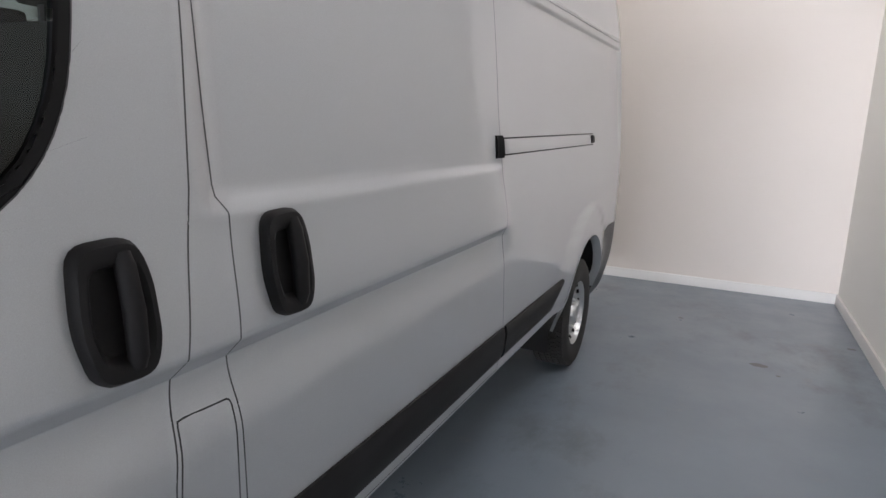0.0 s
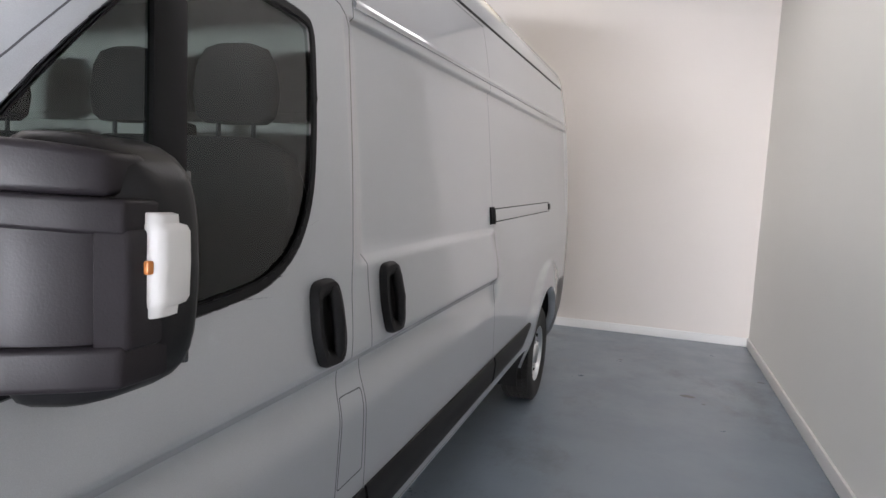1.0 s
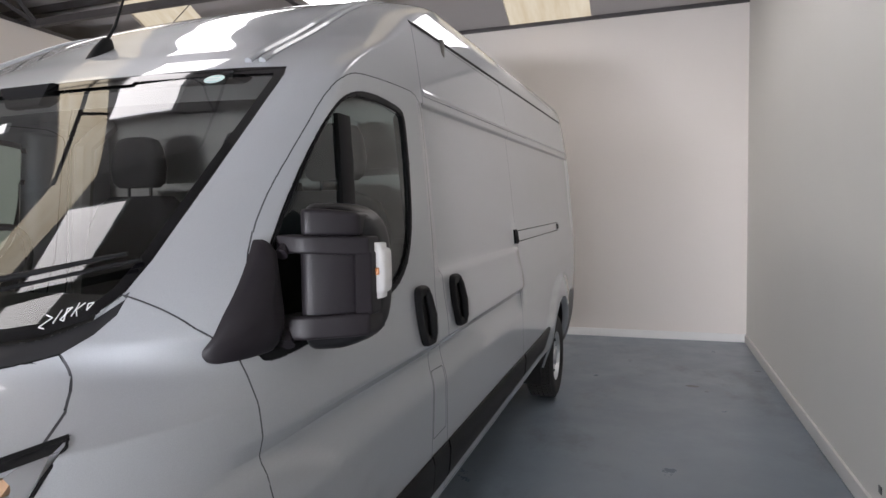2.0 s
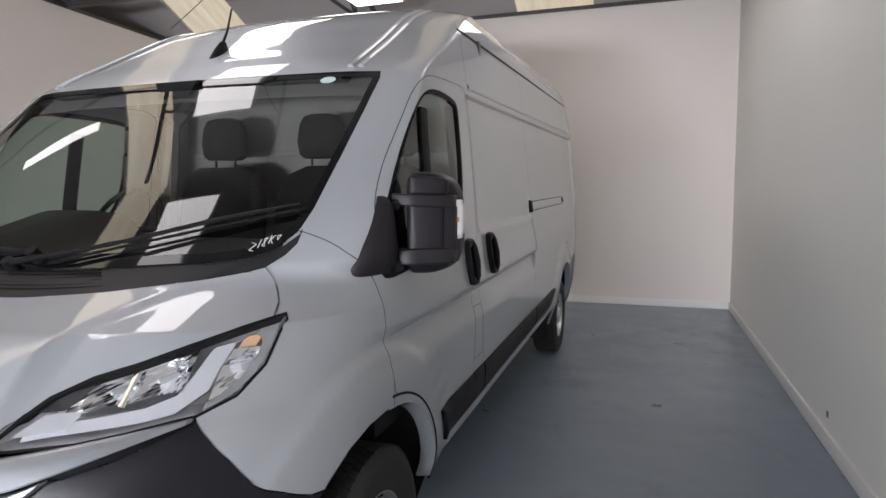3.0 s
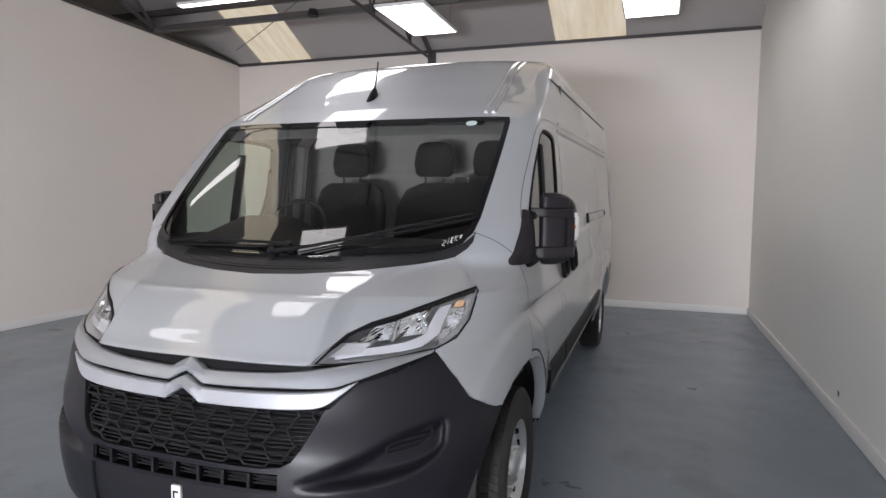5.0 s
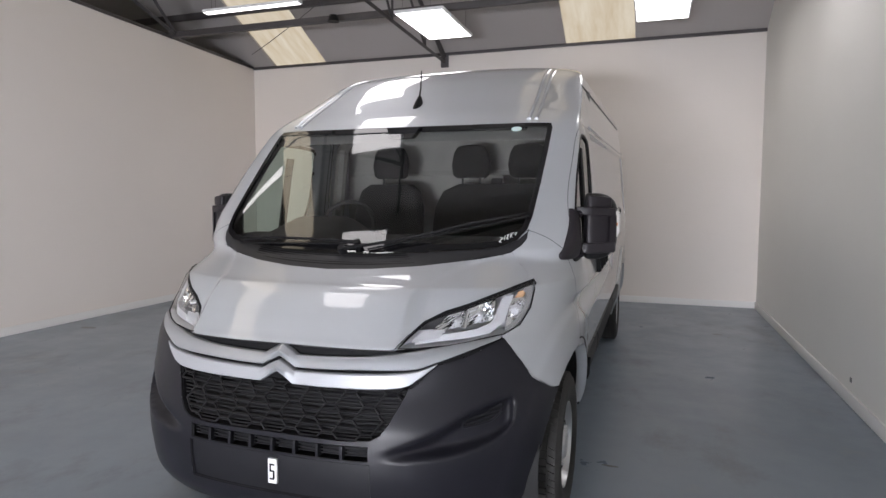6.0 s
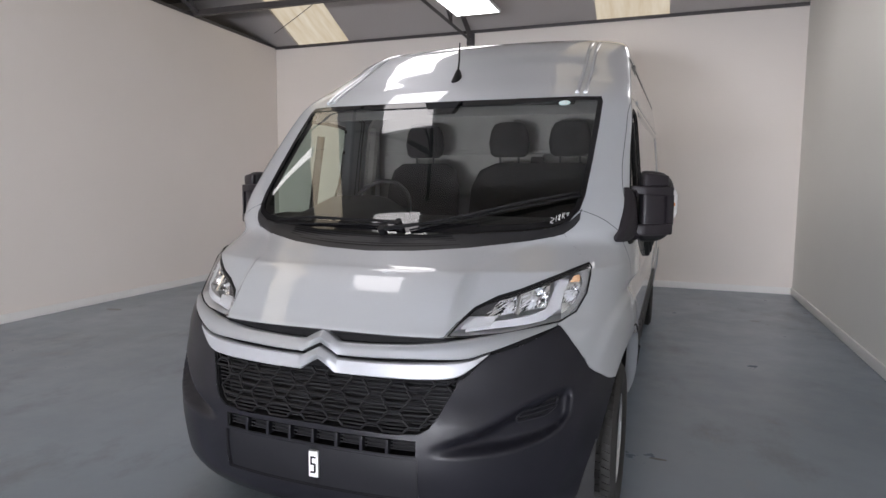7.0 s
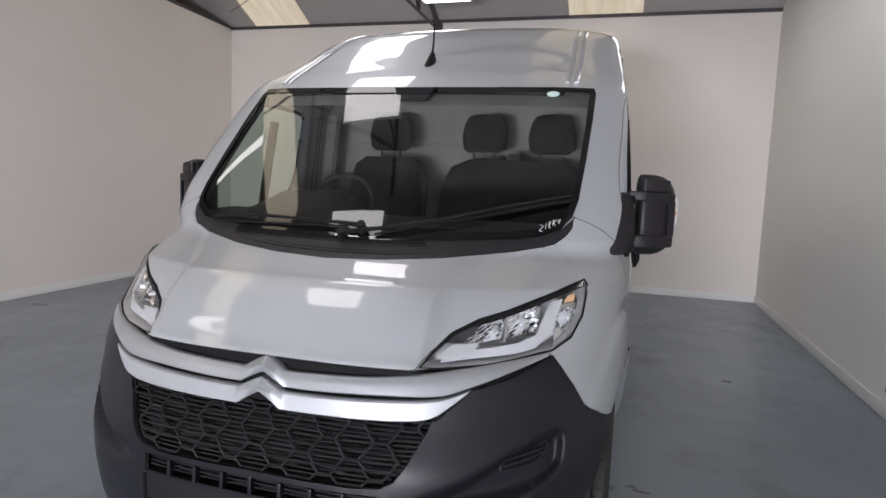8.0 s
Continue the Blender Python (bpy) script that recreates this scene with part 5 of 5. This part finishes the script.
# -- wheels and arches
def build_wheel(axle, s):
    x = 0.880 * s
    bm = bmesh.new()
    prof = [(0.195, -0.095), (0.235, -0.105), (0.28, -0.110), (0.308, -0.104), (0.321, -0.090), (0.324, 0.090), (0.308, 0.104), (0.28, 0.110), (0.235, 0.105), (0.195, 0.095)]
    lathe(bm, [(r, q * s) for r, q in prof], 64, (x, axle, HUB_Z))
    bmesh.ops.recalc_face_normals(bm, faces=bm.faces)
    wheel = part("wheel", bm, TYRE, VAN, "black ribbed tyre on a silver steel rim")
    bm = bmesh.new()
    for ring in range(5):
        q = (-0.074 + 0.037 * ring)
        for k in range(64):
            a0 = 2 * math.pi * (k + 0.5 * (ring % 2)) / 64
            a1 = a0 + 2 * math.pi / 64 * 0.88
            skew = 0.03 if ring in (0, 4) else 0.0
            vs = []
            for r in (0.321, 0.3318):
                for a, w in ((a0, -0.0155), (a1, -0.0155), (a1 + skew, 0.0155), (a0 + skew, 0.0155)):
                    vs.append(bm.verts.new((x + q + w, axle + r * math.cos(a), HUB_Z + r * math.sin(a))))
            bm.faces.new(vs[4:])
            for i in range(4):
                bm.faces.new([vs[i], vs[(i + 1) % 4], vs[4 + (i + 1) % 4], vs[4 + i]])
    bmesh.ops.recalc_face_normals(bm, faces=bm.faces)
    tagged(part("tread", bm, TYRE, wheel, "", False), kind="stuff")
    bm = bmesh.new()
    prof = [(0.200, -0.08), (0.203, 0.088), (0.199, 0.095), (0.191, 0.094), (0.186, 0.080), (0.183, 0.060), (0.177, 0.052), (0.160, 0.050), (0.142, 0.054), (0.130, 0.066), (0.118, 0.071), (0.106, 0.068), (0.098, 0.060), (0.075, 0.058), (0.0, 0.058)]
    lathe(bm, [(r, q * s) for r, q in prof], 48, (x, axle, HUB_Z))
    bmesh.ops.recalc_face_normals(bm, faces=bm.faces)
    rim = part("rim", bm, WHEEL, wheel, "silver steel rim with vent holes")
    for k in range(16):
        a = 2 * math.pi * (k + 0.5) / 16
        bm = bmesh.new()
        t, r = Vector((0, -math.sin(a), math.cos(a))), Vector((0, math.cos(a), math.sin(a)))
        c = Vector((x, axle, HUB_Z)) + r * 0.176
        ring = []
        for j in range(12):
            b = 2 * math.pi * j / 12
            u = 0.016 * math.sin(b)
            ring.append(bm.verts.new(c + t * (0.015 * math.cos(b)) + r * min(u, 0.0075) + Vector(((0.0535 + (0.012 if u > 0.0 else 0.0)) * s, 0, 0))))
        bm.faces.new(ring)
        bmesh.ops.solidify(bm, geom=bm.faces[:], thickness=0.003)
        part("vent_hole", bm, SEAM, rim, "", False)
    bm = bmesh.new()
    prof = [(0.072, 0.054), (0.071, 0.082), (0.062, 0.094), (0.046, 0.098), (0.040, 0.092), (0.0, 0.090)]
    lathe(bm, [(r, q * s) for r, q in prof], 32, (x, axle, HUB_Z))
    bmesh.ops.recalc_face_normals(bm, faces=bm.faces)
    part("hub_cap", bm, WHEEL, rim, "silver hub cap")
    for k in range(5):
        a = 2 * math.pi * (k + 0.5) / 5
        bm = bmesh.new()
        c = Vector((x + 0.055 * s, axle + 0.087 * math.cos(a), HUB_Z + 0.087 * math.sin(a)))
        tube(bm, [c, c + Vector((0.024 * s, 0, 0)), c + Vector((0.032 * s, 0, 0))], [0.013, 0.012, 0.008], 6)
        part("wheel_bolt", bm, WHEEL, rim)


for axle in (FRONT_AXLE, REAR_AXLE):
    for s in (1, -1):
        build_wheel(axle, s)


def build_liner(axle, r, s, lip_end):
    """The dark wheel house behind each arch, with a painted lip."""
    bm = bmesh.new()
    n = 28
    angles = [math.radians(-18 + 216 * k / n) for k in range(n + 1)]
    rows = []
    for x, q in ((None, r), (0.93, r + 0.02), (0.60, r + 0.03), (0.56, r - 0.06), (0.56, 0.05)):
        row = []
        for a in angles:
            y, z = axle + q * 1.03 * math.cos(a), 0.36 + q * math.sin(a)
            row.append(bm.verts.new((s * ((side_x(y, z) - 0.012) if x is None else x), y, z)))
        rows.append(row)
    for a, b in zip(rows, rows[1:]):
        for k in range(n):
            bm.faces.new([a[k], a[k + 1], b[k + 1], b[k]])
    part("wheel_house", bm, LINER, VAN, "black plastic wheel-arch liner")
    bm = bmesh.new()
    rows = []
    for d, q in ((0.004, r + 0.004), (0.006, r), (-0.03, r - 0.012), (-0.045, r - 0.012)):
        rows.append([bm.verts.new((s * (side_x(axle + q * 1.03 * math.cos(a), 0.36 + q * math.sin(a)) + d), axle + q * 1.03 * math.cos(a), 0.36 + q * math.sin(a))) for a in angles[3:lip_end]])
    for a, b in zip(rows, rows[1:]):
        for k in range(len(a) - 1):
            bm.faces.new([a[k], a[k + 1], b[k + 1], b[k]])
    bmesh.ops.recalc_face_normals(bm, faces=bm.faces)
    part("arch_lip", bm, PAINT, VAN)
    if lip_end < 20:
        bm = bmesh.new()
        arc = [(axle + 0.474 * 1.03 * math.cos(a), 0.36 + 0.474 * math.sin(a)) for a in (math.radians(2 + 84 * k / 20) for k in range(21))]
        tube(bm, [(s * (side_x(y, z) - 0.001), y, z) for y, z in arc], 0.0045, 6)
        part("arch_seal", bm, SEAM, VAN, "black gap round the wheel arch")


for s in (1, -1):
    build_liner(FRONT_AXLE - 0.02, 0.445, s, 15)
    build_liner(REAR_AXLE, 0.46, s, 27)

bm = bmesh.new()
box(bm, -0.86, 0.86, 1.38, 4.42, 0.33, 0.44, 0.02)
box(bm, -0.55, 0.55, 0.20, 5.80, 0.26, 0.46, 0.02)
box(bm, -0.80, 0.80, 5.46, 5.88, 0.30, 0.44, 0.02)
part("chassis", bm, LINER, VAN, "dark underbody")
for s in (1, -1):
    bm = bmesh.new()
    tube(bm, [(s * 0.70, 0.95, 0.40), (s * 0.69, 0.97, 0.85)], 0.035, 12)
    part("suspension_strut", bm, LINER, VAN)


# -- the cab inside
def build_seat(x, width, twin=False):
    bm = bmesh.new()
    box(bm, x - width / 2, x + width / 2, 1.52, 2.02, 0.92, 1.08, 0.05, 3)
    cushion = part("seat", bm, SEAT_CLOTH, VAN, "dark cloth cab seat with headrest")
    bm = bmesh.new()
    rows = []
    for z, w, y0, y1 in ((1.02, 0.96, 1.95, 2.10), (1.20, 1.0, 1.97, 2.13), (1.42, 0.98, 2.01, 2.17), (1.53, 0.86, 2.04, 2.18), (1.575, 0.62, 2.06, 2.17)):
        row = []
        for k in range(24):
            a = 2 * math.pi * k / 24
            c, q = math.cos(a), math.sin(a)
            r = (abs(c) ** 4 + abs(q) ** 4) ** -0.25
            row.append(bm.verts.new((x + width / 2 * w * r * c, (y0 + y1) / 2 + (y1 - y0) / 2 * r * q, z)))
        rows.append(row)
    for a, b in zip(rows, rows[1:]):
        for k in range(24):
            bm.faces.new([a[k], a[(k + 1) % 24], b[(k + 1) % 24], b[k]])
    bm.faces.new(rows[-1])
    part("backrest", bm, SEAT_CLOTH, cushion)
    for hx in ((x,) if not twin else (x - 0.19, x + 0.195)):
        bm = bmesh.new()
        rows = []
        for z, w, d in ((1.615, 0.095, 0.045), (1.635, 0.120, 0.058), (1.70, 0.132, 0.062), (1.78, 0.118, 0.056), (1.82, 0.095, 0.045), (1.832, 0.06, 0.03)):
            rows.append([])
            for k in range(20):
                a = 2 * math.pi * k / 20
                c, q = math.cos(a), math.sin(a)
                r = (abs(c) ** 3 + abs(q) ** 3) ** (-1 / 3)
                rows[-1].append(bm.verts.new((hx + w * r * c, 2.11 + d * r * q, z)))
        for a, b in zip(rows, rows[1:]):
            for k in range(20):
                bm.faces.new([a[k], a[(k + 1) % 20], b[(k + 1) % 20], b[k]])
        bm.faces.new(rows[-1])
        bm.faces.new(rows[0][::-1])
        part("headrest", bm, SEAT_CLOTH, cushion)
        for d in (-0.06, 0.06):
            bm = bmesh.new()
            tube(bm, [(hx + d, 2.11, 1.55), (hx + d, 2.11, 1.63)], 0.007, 6)
            part("headrest_post", bm, DASH, cushion)


bm = bmesh.new()
box(bm, 0.305, 0.385, 2.09, 2.15, 1.565, 1.615, 0.014)
part("belt_guide", bm, SEAM, VAN)
build_seat(-0.415, 0.50)
build_seat(0.355, 0.88, True)


def build_cab():
    bm = bmesh.new()
    box(bm, -0.90, 0.90, 2.40, 2.44, 0.5, 2.2, 0.01)
    for k in range(4):
        box(bm, -0.86, 0.86, 2.385, 2.402, 0.75 + 0.30 * k, 0.78 + 0.30 * k, 0.006)
    part("bulkhead", bm, CAB_GREY, VAN, "pale grey pressed bulkhead behind the seats")
    bm = bmesh.new()
    box(bm, -0.88, 0.88, 1.35, 2.40, 0.62, 0.66, 0.01)
    part("cab_floor", bm, LINER, VAN)
    # dash: a section swept across, with a hood over the dials
    bm = bmesh.new()
    rows = []
    for x in line(-0.86, 0.86, 30):
        y0 = face_y(abs(x), 1.22) + 0.03
        hood = 0.095 * step(0.30, 0.12, abs(x + 0.42)) if abs(x + 0.42) < 0.30 else 0.0
        rows.append([bm.verts.new((x, y, z)) for y, z in ((y0, 1.17), (y0 + 0.02, 1.205), (max(y0 + 0.06, 0.98), 1.268 + hood * 0.5), (1.16, 1.278 + hood), (1.27, 1.262 + hood), (1.30, 1.20), (1.28, 1.00), (1.36, 0.80), (1.30, 0.66))])
    for a, b in zip(rows, rows[1:]):
        for k in range(len(a) - 1):
            bm.faces.new([a[k], a[k + 1], b[k + 1], b[k]])
    bmesh.ops.recalc_face_normals(bm, faces=bm.faces)
    dash = part("dashboard", bm, DASH, VAN, "dark grey plastic dashboard")
    for x0, x1, z0, z1 in ((-0.02, 0.20, 1.09, 1.17), (-0.02, 0.20, 0.97, 1.07)):
        bm = bmesh.new()
        box(bm, x0, x1, 1.275, 1.30, z0, z1, 0.006)
        part("dash_panel", bm, SEAM, dash)
    bm = bmesh.new()
    c, ax1, ax2 = Vector((-0.42, 1.43, 1.285)), Vector((1, 0, 0)), Vector((0, 0.42, 0.91)).normalized()
    ring = [c + ax1 * (0.185 * math.cos(a)) + ax2 * (0.185 * math.sin(a)) for a in (2 * math.pi * k / 40 for k in range(41))]
    tube(bm, ring, 0.012, 8)
    wheel = part("steering_wheel", bm, DASH, VAN, "black three-spoke steering wheel")
    for a in (math.radians(0), math.radians(180), math.radians(270)):
        bm = bmesh.new()
        tube(bm, [c + Vector((0, -0.02, 0)), c + ax1 * (0.19 * math.cos(a)) + ax2 * (0.19 * math.sin(a))], 0.014, 6)
        part("spoke", bm, DASH, wheel)
    bm = bmesh.new()
    tube(bm, [c + Vector((0, -0.06, -0.02)), c + Vector((0, 0.01, 0))], [0.07, 0.055], 20)
    part("boss", bm, DASH, wheel)
    bm = bmesh.new()
    tube(bm, [c + Vector((0, -0.02, 0)), c + Vector((0, -0.25, -0.15))], 0.03, 8)
    part("column", bm, DASH, wheel)
    # roof lining and door trims
    bm = bmesh.new()
    rows = []
    for z in (1.80, 1.86, 1.93, 2.0, 2.05):
        rows.append([bm.verts.new((x, min(face_y(abs(x), z) + 0.05, 2.4), z - 0.02)) for x in line(-0.80, 0.80, 20)])
    rows.append([bm.verts.new((x, 2.40, 2.06)) for x in line(-0.80, 0.80, 20)])
    for a, b in zip(rows, rows[1:]):
        for k in range(20):
            bm.faces.new([a[k], a[k + 1], b[k + 1], b[k]])
    part("roof_lining", bm, HEADLINING, VAN)
    for x0, x1 in ((-0.68, -0.10), (0.10, 0.68)):
        bm = bmesh.new()
        for_y = face_y(0.4, 1.83) + 0.06
        box(bm, x0, x1, for_y, for_y + 0.17, 1.835, 1.86, 0.01)
        part("sun_visor", bm, DASH, VAN)
    bm = bmesh.new()
    prism(bm, [(-0.055, 1.797), (0.075, 1.797), (0.125, 1.858), (-0.075, 1.858)], "y", face_y(0, 1.82) + 0.012, face_y(0, 1.82) + 0.07, 0.010)
    part("sensor_cover", bm, SEAM, VAN)
    for s in (1, -1):
        bm = bmesh.new()
        rows = []
        for z in (0.66, 0.9, 1.10, 1.19, 1.215):
            rows.append([bm.verts.new((s * (side_x(y, z) - (0.10 if z < 1.2 else 0.05)), y, z)) for y in line(1.05, 1.98, 12)])
        for a, b in zip(rows, rows[1:]):
            for k in range(12):
                bm.faces.new([a[k], a[k + 1], b[k + 1], b[k]])
        part("door_trim", bm, DASH, DOORS[s], "dark door trim")
        bm = bmesh.new()
        pts = [(s * (side_x(y, z) - 0.06), y, z) for y, z in ((2.06, 0.7), (2.05, 1.3), (2.05, 1.82), (2.2, 1.95))]
        if s < 0:
            pts = [(x + 0.02, y + 0.17, z) for x, y, z in pts]
        tube(bm, pts, 0.045, 8)
        part("pillar_trim", bm, DASH if s > 0 else CAB_GREY, VAN)
        bm = bmesh.new()
        pts = [(s * (x - 0.018), face_y(x, z) + 0.03, z) for x, z in ((0.81, 1.30), (0.82, 1.45), (0.825, 1.65), (0.82, 1.82))]
        tube(bm, pts, 0.013, 8)
        part("pillar_trim", bm, DASH, VAN)
        bm = bmesh.new()
        pts = [(s * (side_x(1.96, z) - 0.07), (2.02 if s > 0 else 2.26) + (1.8 - z) * 0.02, z) for z in (1.85, 1.5, 1.2, 0.9)]
        tube(bm, pts, 0.022, 4, 0.2)
        part("seat_belt", bm, SEAT_CLOTH, VAN)


build_cab()


# ---------------------------------------------------------------- roof steel, wires, marks in the bay
def build_steel():
    bm = bmesh.new()
    box(bm, -10, RIGHT, 5.52, 5.60, 3.83, 3.91, 0.006)
    tagged(part("tie_beam", bm, STEEL, None, "dark painted steel tie beam under the roof"), category="beam")
    truss = thing("roof_truss", (-1.9, BACK, 3.66), "dark painted steel roof truss against the back wall", "truss")
    xs = -1.9

    def member(name, a, b, w=0.028):
        m = bmesh.new()
        tube(m, [a, b], w, 4)
        part(name, m, STEEL, truss)

    low, high = [], []
    for x in (xs - 0.0,):
        member("bottom_chord", (x, BACK - 0.02, 3.70), (x, RIDGE_Y, 3.92))
        member("rafter", (x, BACK - 0.02, roof_z(BACK) - 0.06), (x, RIDGE_Y, roof_z(RIDGE_Y) - 0.06), 0.034)
        ys = [BACK - 0.05, 6.75, 5.55, 4.3, 3.0, 1.6]
        for a, b in zip(ys, ys[1:]):
            za, zb = 3.70 + (BACK - a) * 0.033, 3.70 + (BACK - b) * 0.033
            member("strut", (x, a, za), (x, b, roof_z(b) - 0.08), 0.018)
            member("strut", (x, b, zb), (x, b, roof_z(b) - 0.08), 0.018)
    m = bmesh.new()
    box(m, xs - 0.06, xs + 0.06, BACK - 0.05, BACK - 0.002, 3.62, 3.80, 0.004)
    part("wall_plate", m, STEEL, truss)
    for x in (-5.30, ):
        for y0, z0, y1, z1 in ((5.56, 3.86, 4.75, 4.6), (5.56, 3.86, 4.3, 4.3)):
            bm = bmesh.new()
            tube(bm, [(x, y0, z0), (x, y1, z1)], 0.03, 4)
            tagged(part("roof_brace", bm, STEEL, None, "dark steel brace from beam to roof"), category="brace")
    for y in (6.4, 4.6, 2.8):
        bm = bmesh.new()
        box(bm, -10, RIGHT, y - 0.03, y + 0.03, roof_z(y) - 0.10, roof_z(y) - 0.005, 0.004)
        tagged(part("purlin", bm, STEEL, None, "dark steel purlin under the roof sheets"), category="purlin")
    bm = bmesh.new()
    pts = [(-5.05 + 2.9 * u, 7.0 - 1.2 * u, 3.90 + 0.95 * u - 0.28 * u * (1 - u)) for u in line(0, 1, 14)]
    tube(bm, pts, 0.006, 5)
    tagged(part("cable", bm, STEEL, None, "thin black cable slung across the rooflight"), category="cable")
    bm = bmesh.new()
    box(bm, -10, RIGHT, BACK - 0.03, BACK - 0.002, EAVES - 0.035, EAVES + 0.01, 0.003)
    tagged(part("trim", bm, STEEL, None, "dark capping along the top of the wall"), category="trim", kind="structure")
    bm = bmesh.new()
    ya, yb = FRONT, BACK - 0.03
    prism(bm, [(left_x(ya) - 0.17, ya), (left_x(ya) + 0.012, ya), (left_x(yb) + 0.012, yb), (left_x(yb) - 0.17, yb)], "z", EAVES - 0.02, EAVES + 0.02, 0.003)
    tagged(part("trim", bm, STEEL, None, "dark capping along the partition wall"), category="trim", kind="structure")
    bm = bmesh.new()
    tube(bm, [(-2.55, 5.2, 3.80), (-2.55, 5.2, 3.72)], [0.05, 0.075], 16)
    tagged(part("detector", bm, RUBBER, None, "small black sensor under the beam"), category="sensor")


build_steel()


def blot(name, x, y, rx, ry, color, label, seed):
    """A flat, ragged stain on the floor."""
    rng = random.Random(seed)
    bm = bmesh.new()
    ring = []
    for k in range(20):
        a = 2 * math.pi * k / 20
        r = 1 + 0.35 * (rng.random() - 0.5)
        ring.append(bm.verts.new((x + rx * r * math.cos(a), y + ry * r * math.sin(a), 0.003)))
    bm.faces.new(ring)
    tagged(part(name, bm, color, None, label, False), category="stain", kind="structure")


OIL = grained("floor_oil_stain", (0.075, 0.078, 0.078), 0.3, 30, 0.1)
for n, (x, y, rx, ry) in enumerate(((2.035, 5.57, 0.05, 0.035), (2.14, 5.42, 0.015, 0.012), (1.50, 6.43, 0.022, 0.015), (2.64, 6.27, 0.03, 0.02), (1.14, 1.55, 0.05, 0.012), (-4.8, 3.46, 0.10, 0.05))):
    blot("floor_stain", x, y, rx, ry, OIL, "small dark oil spot on the floor", n)
bm = bmesh.new()
box(bm, RIGHT - 0.004, RIGHT, 3.225, 3.265, 0.165, 0.20, 0.001)
tagged(part("wall_mark", bm, OIL, None, "dark chip in the wall paint"), category="mark", kind="structure")
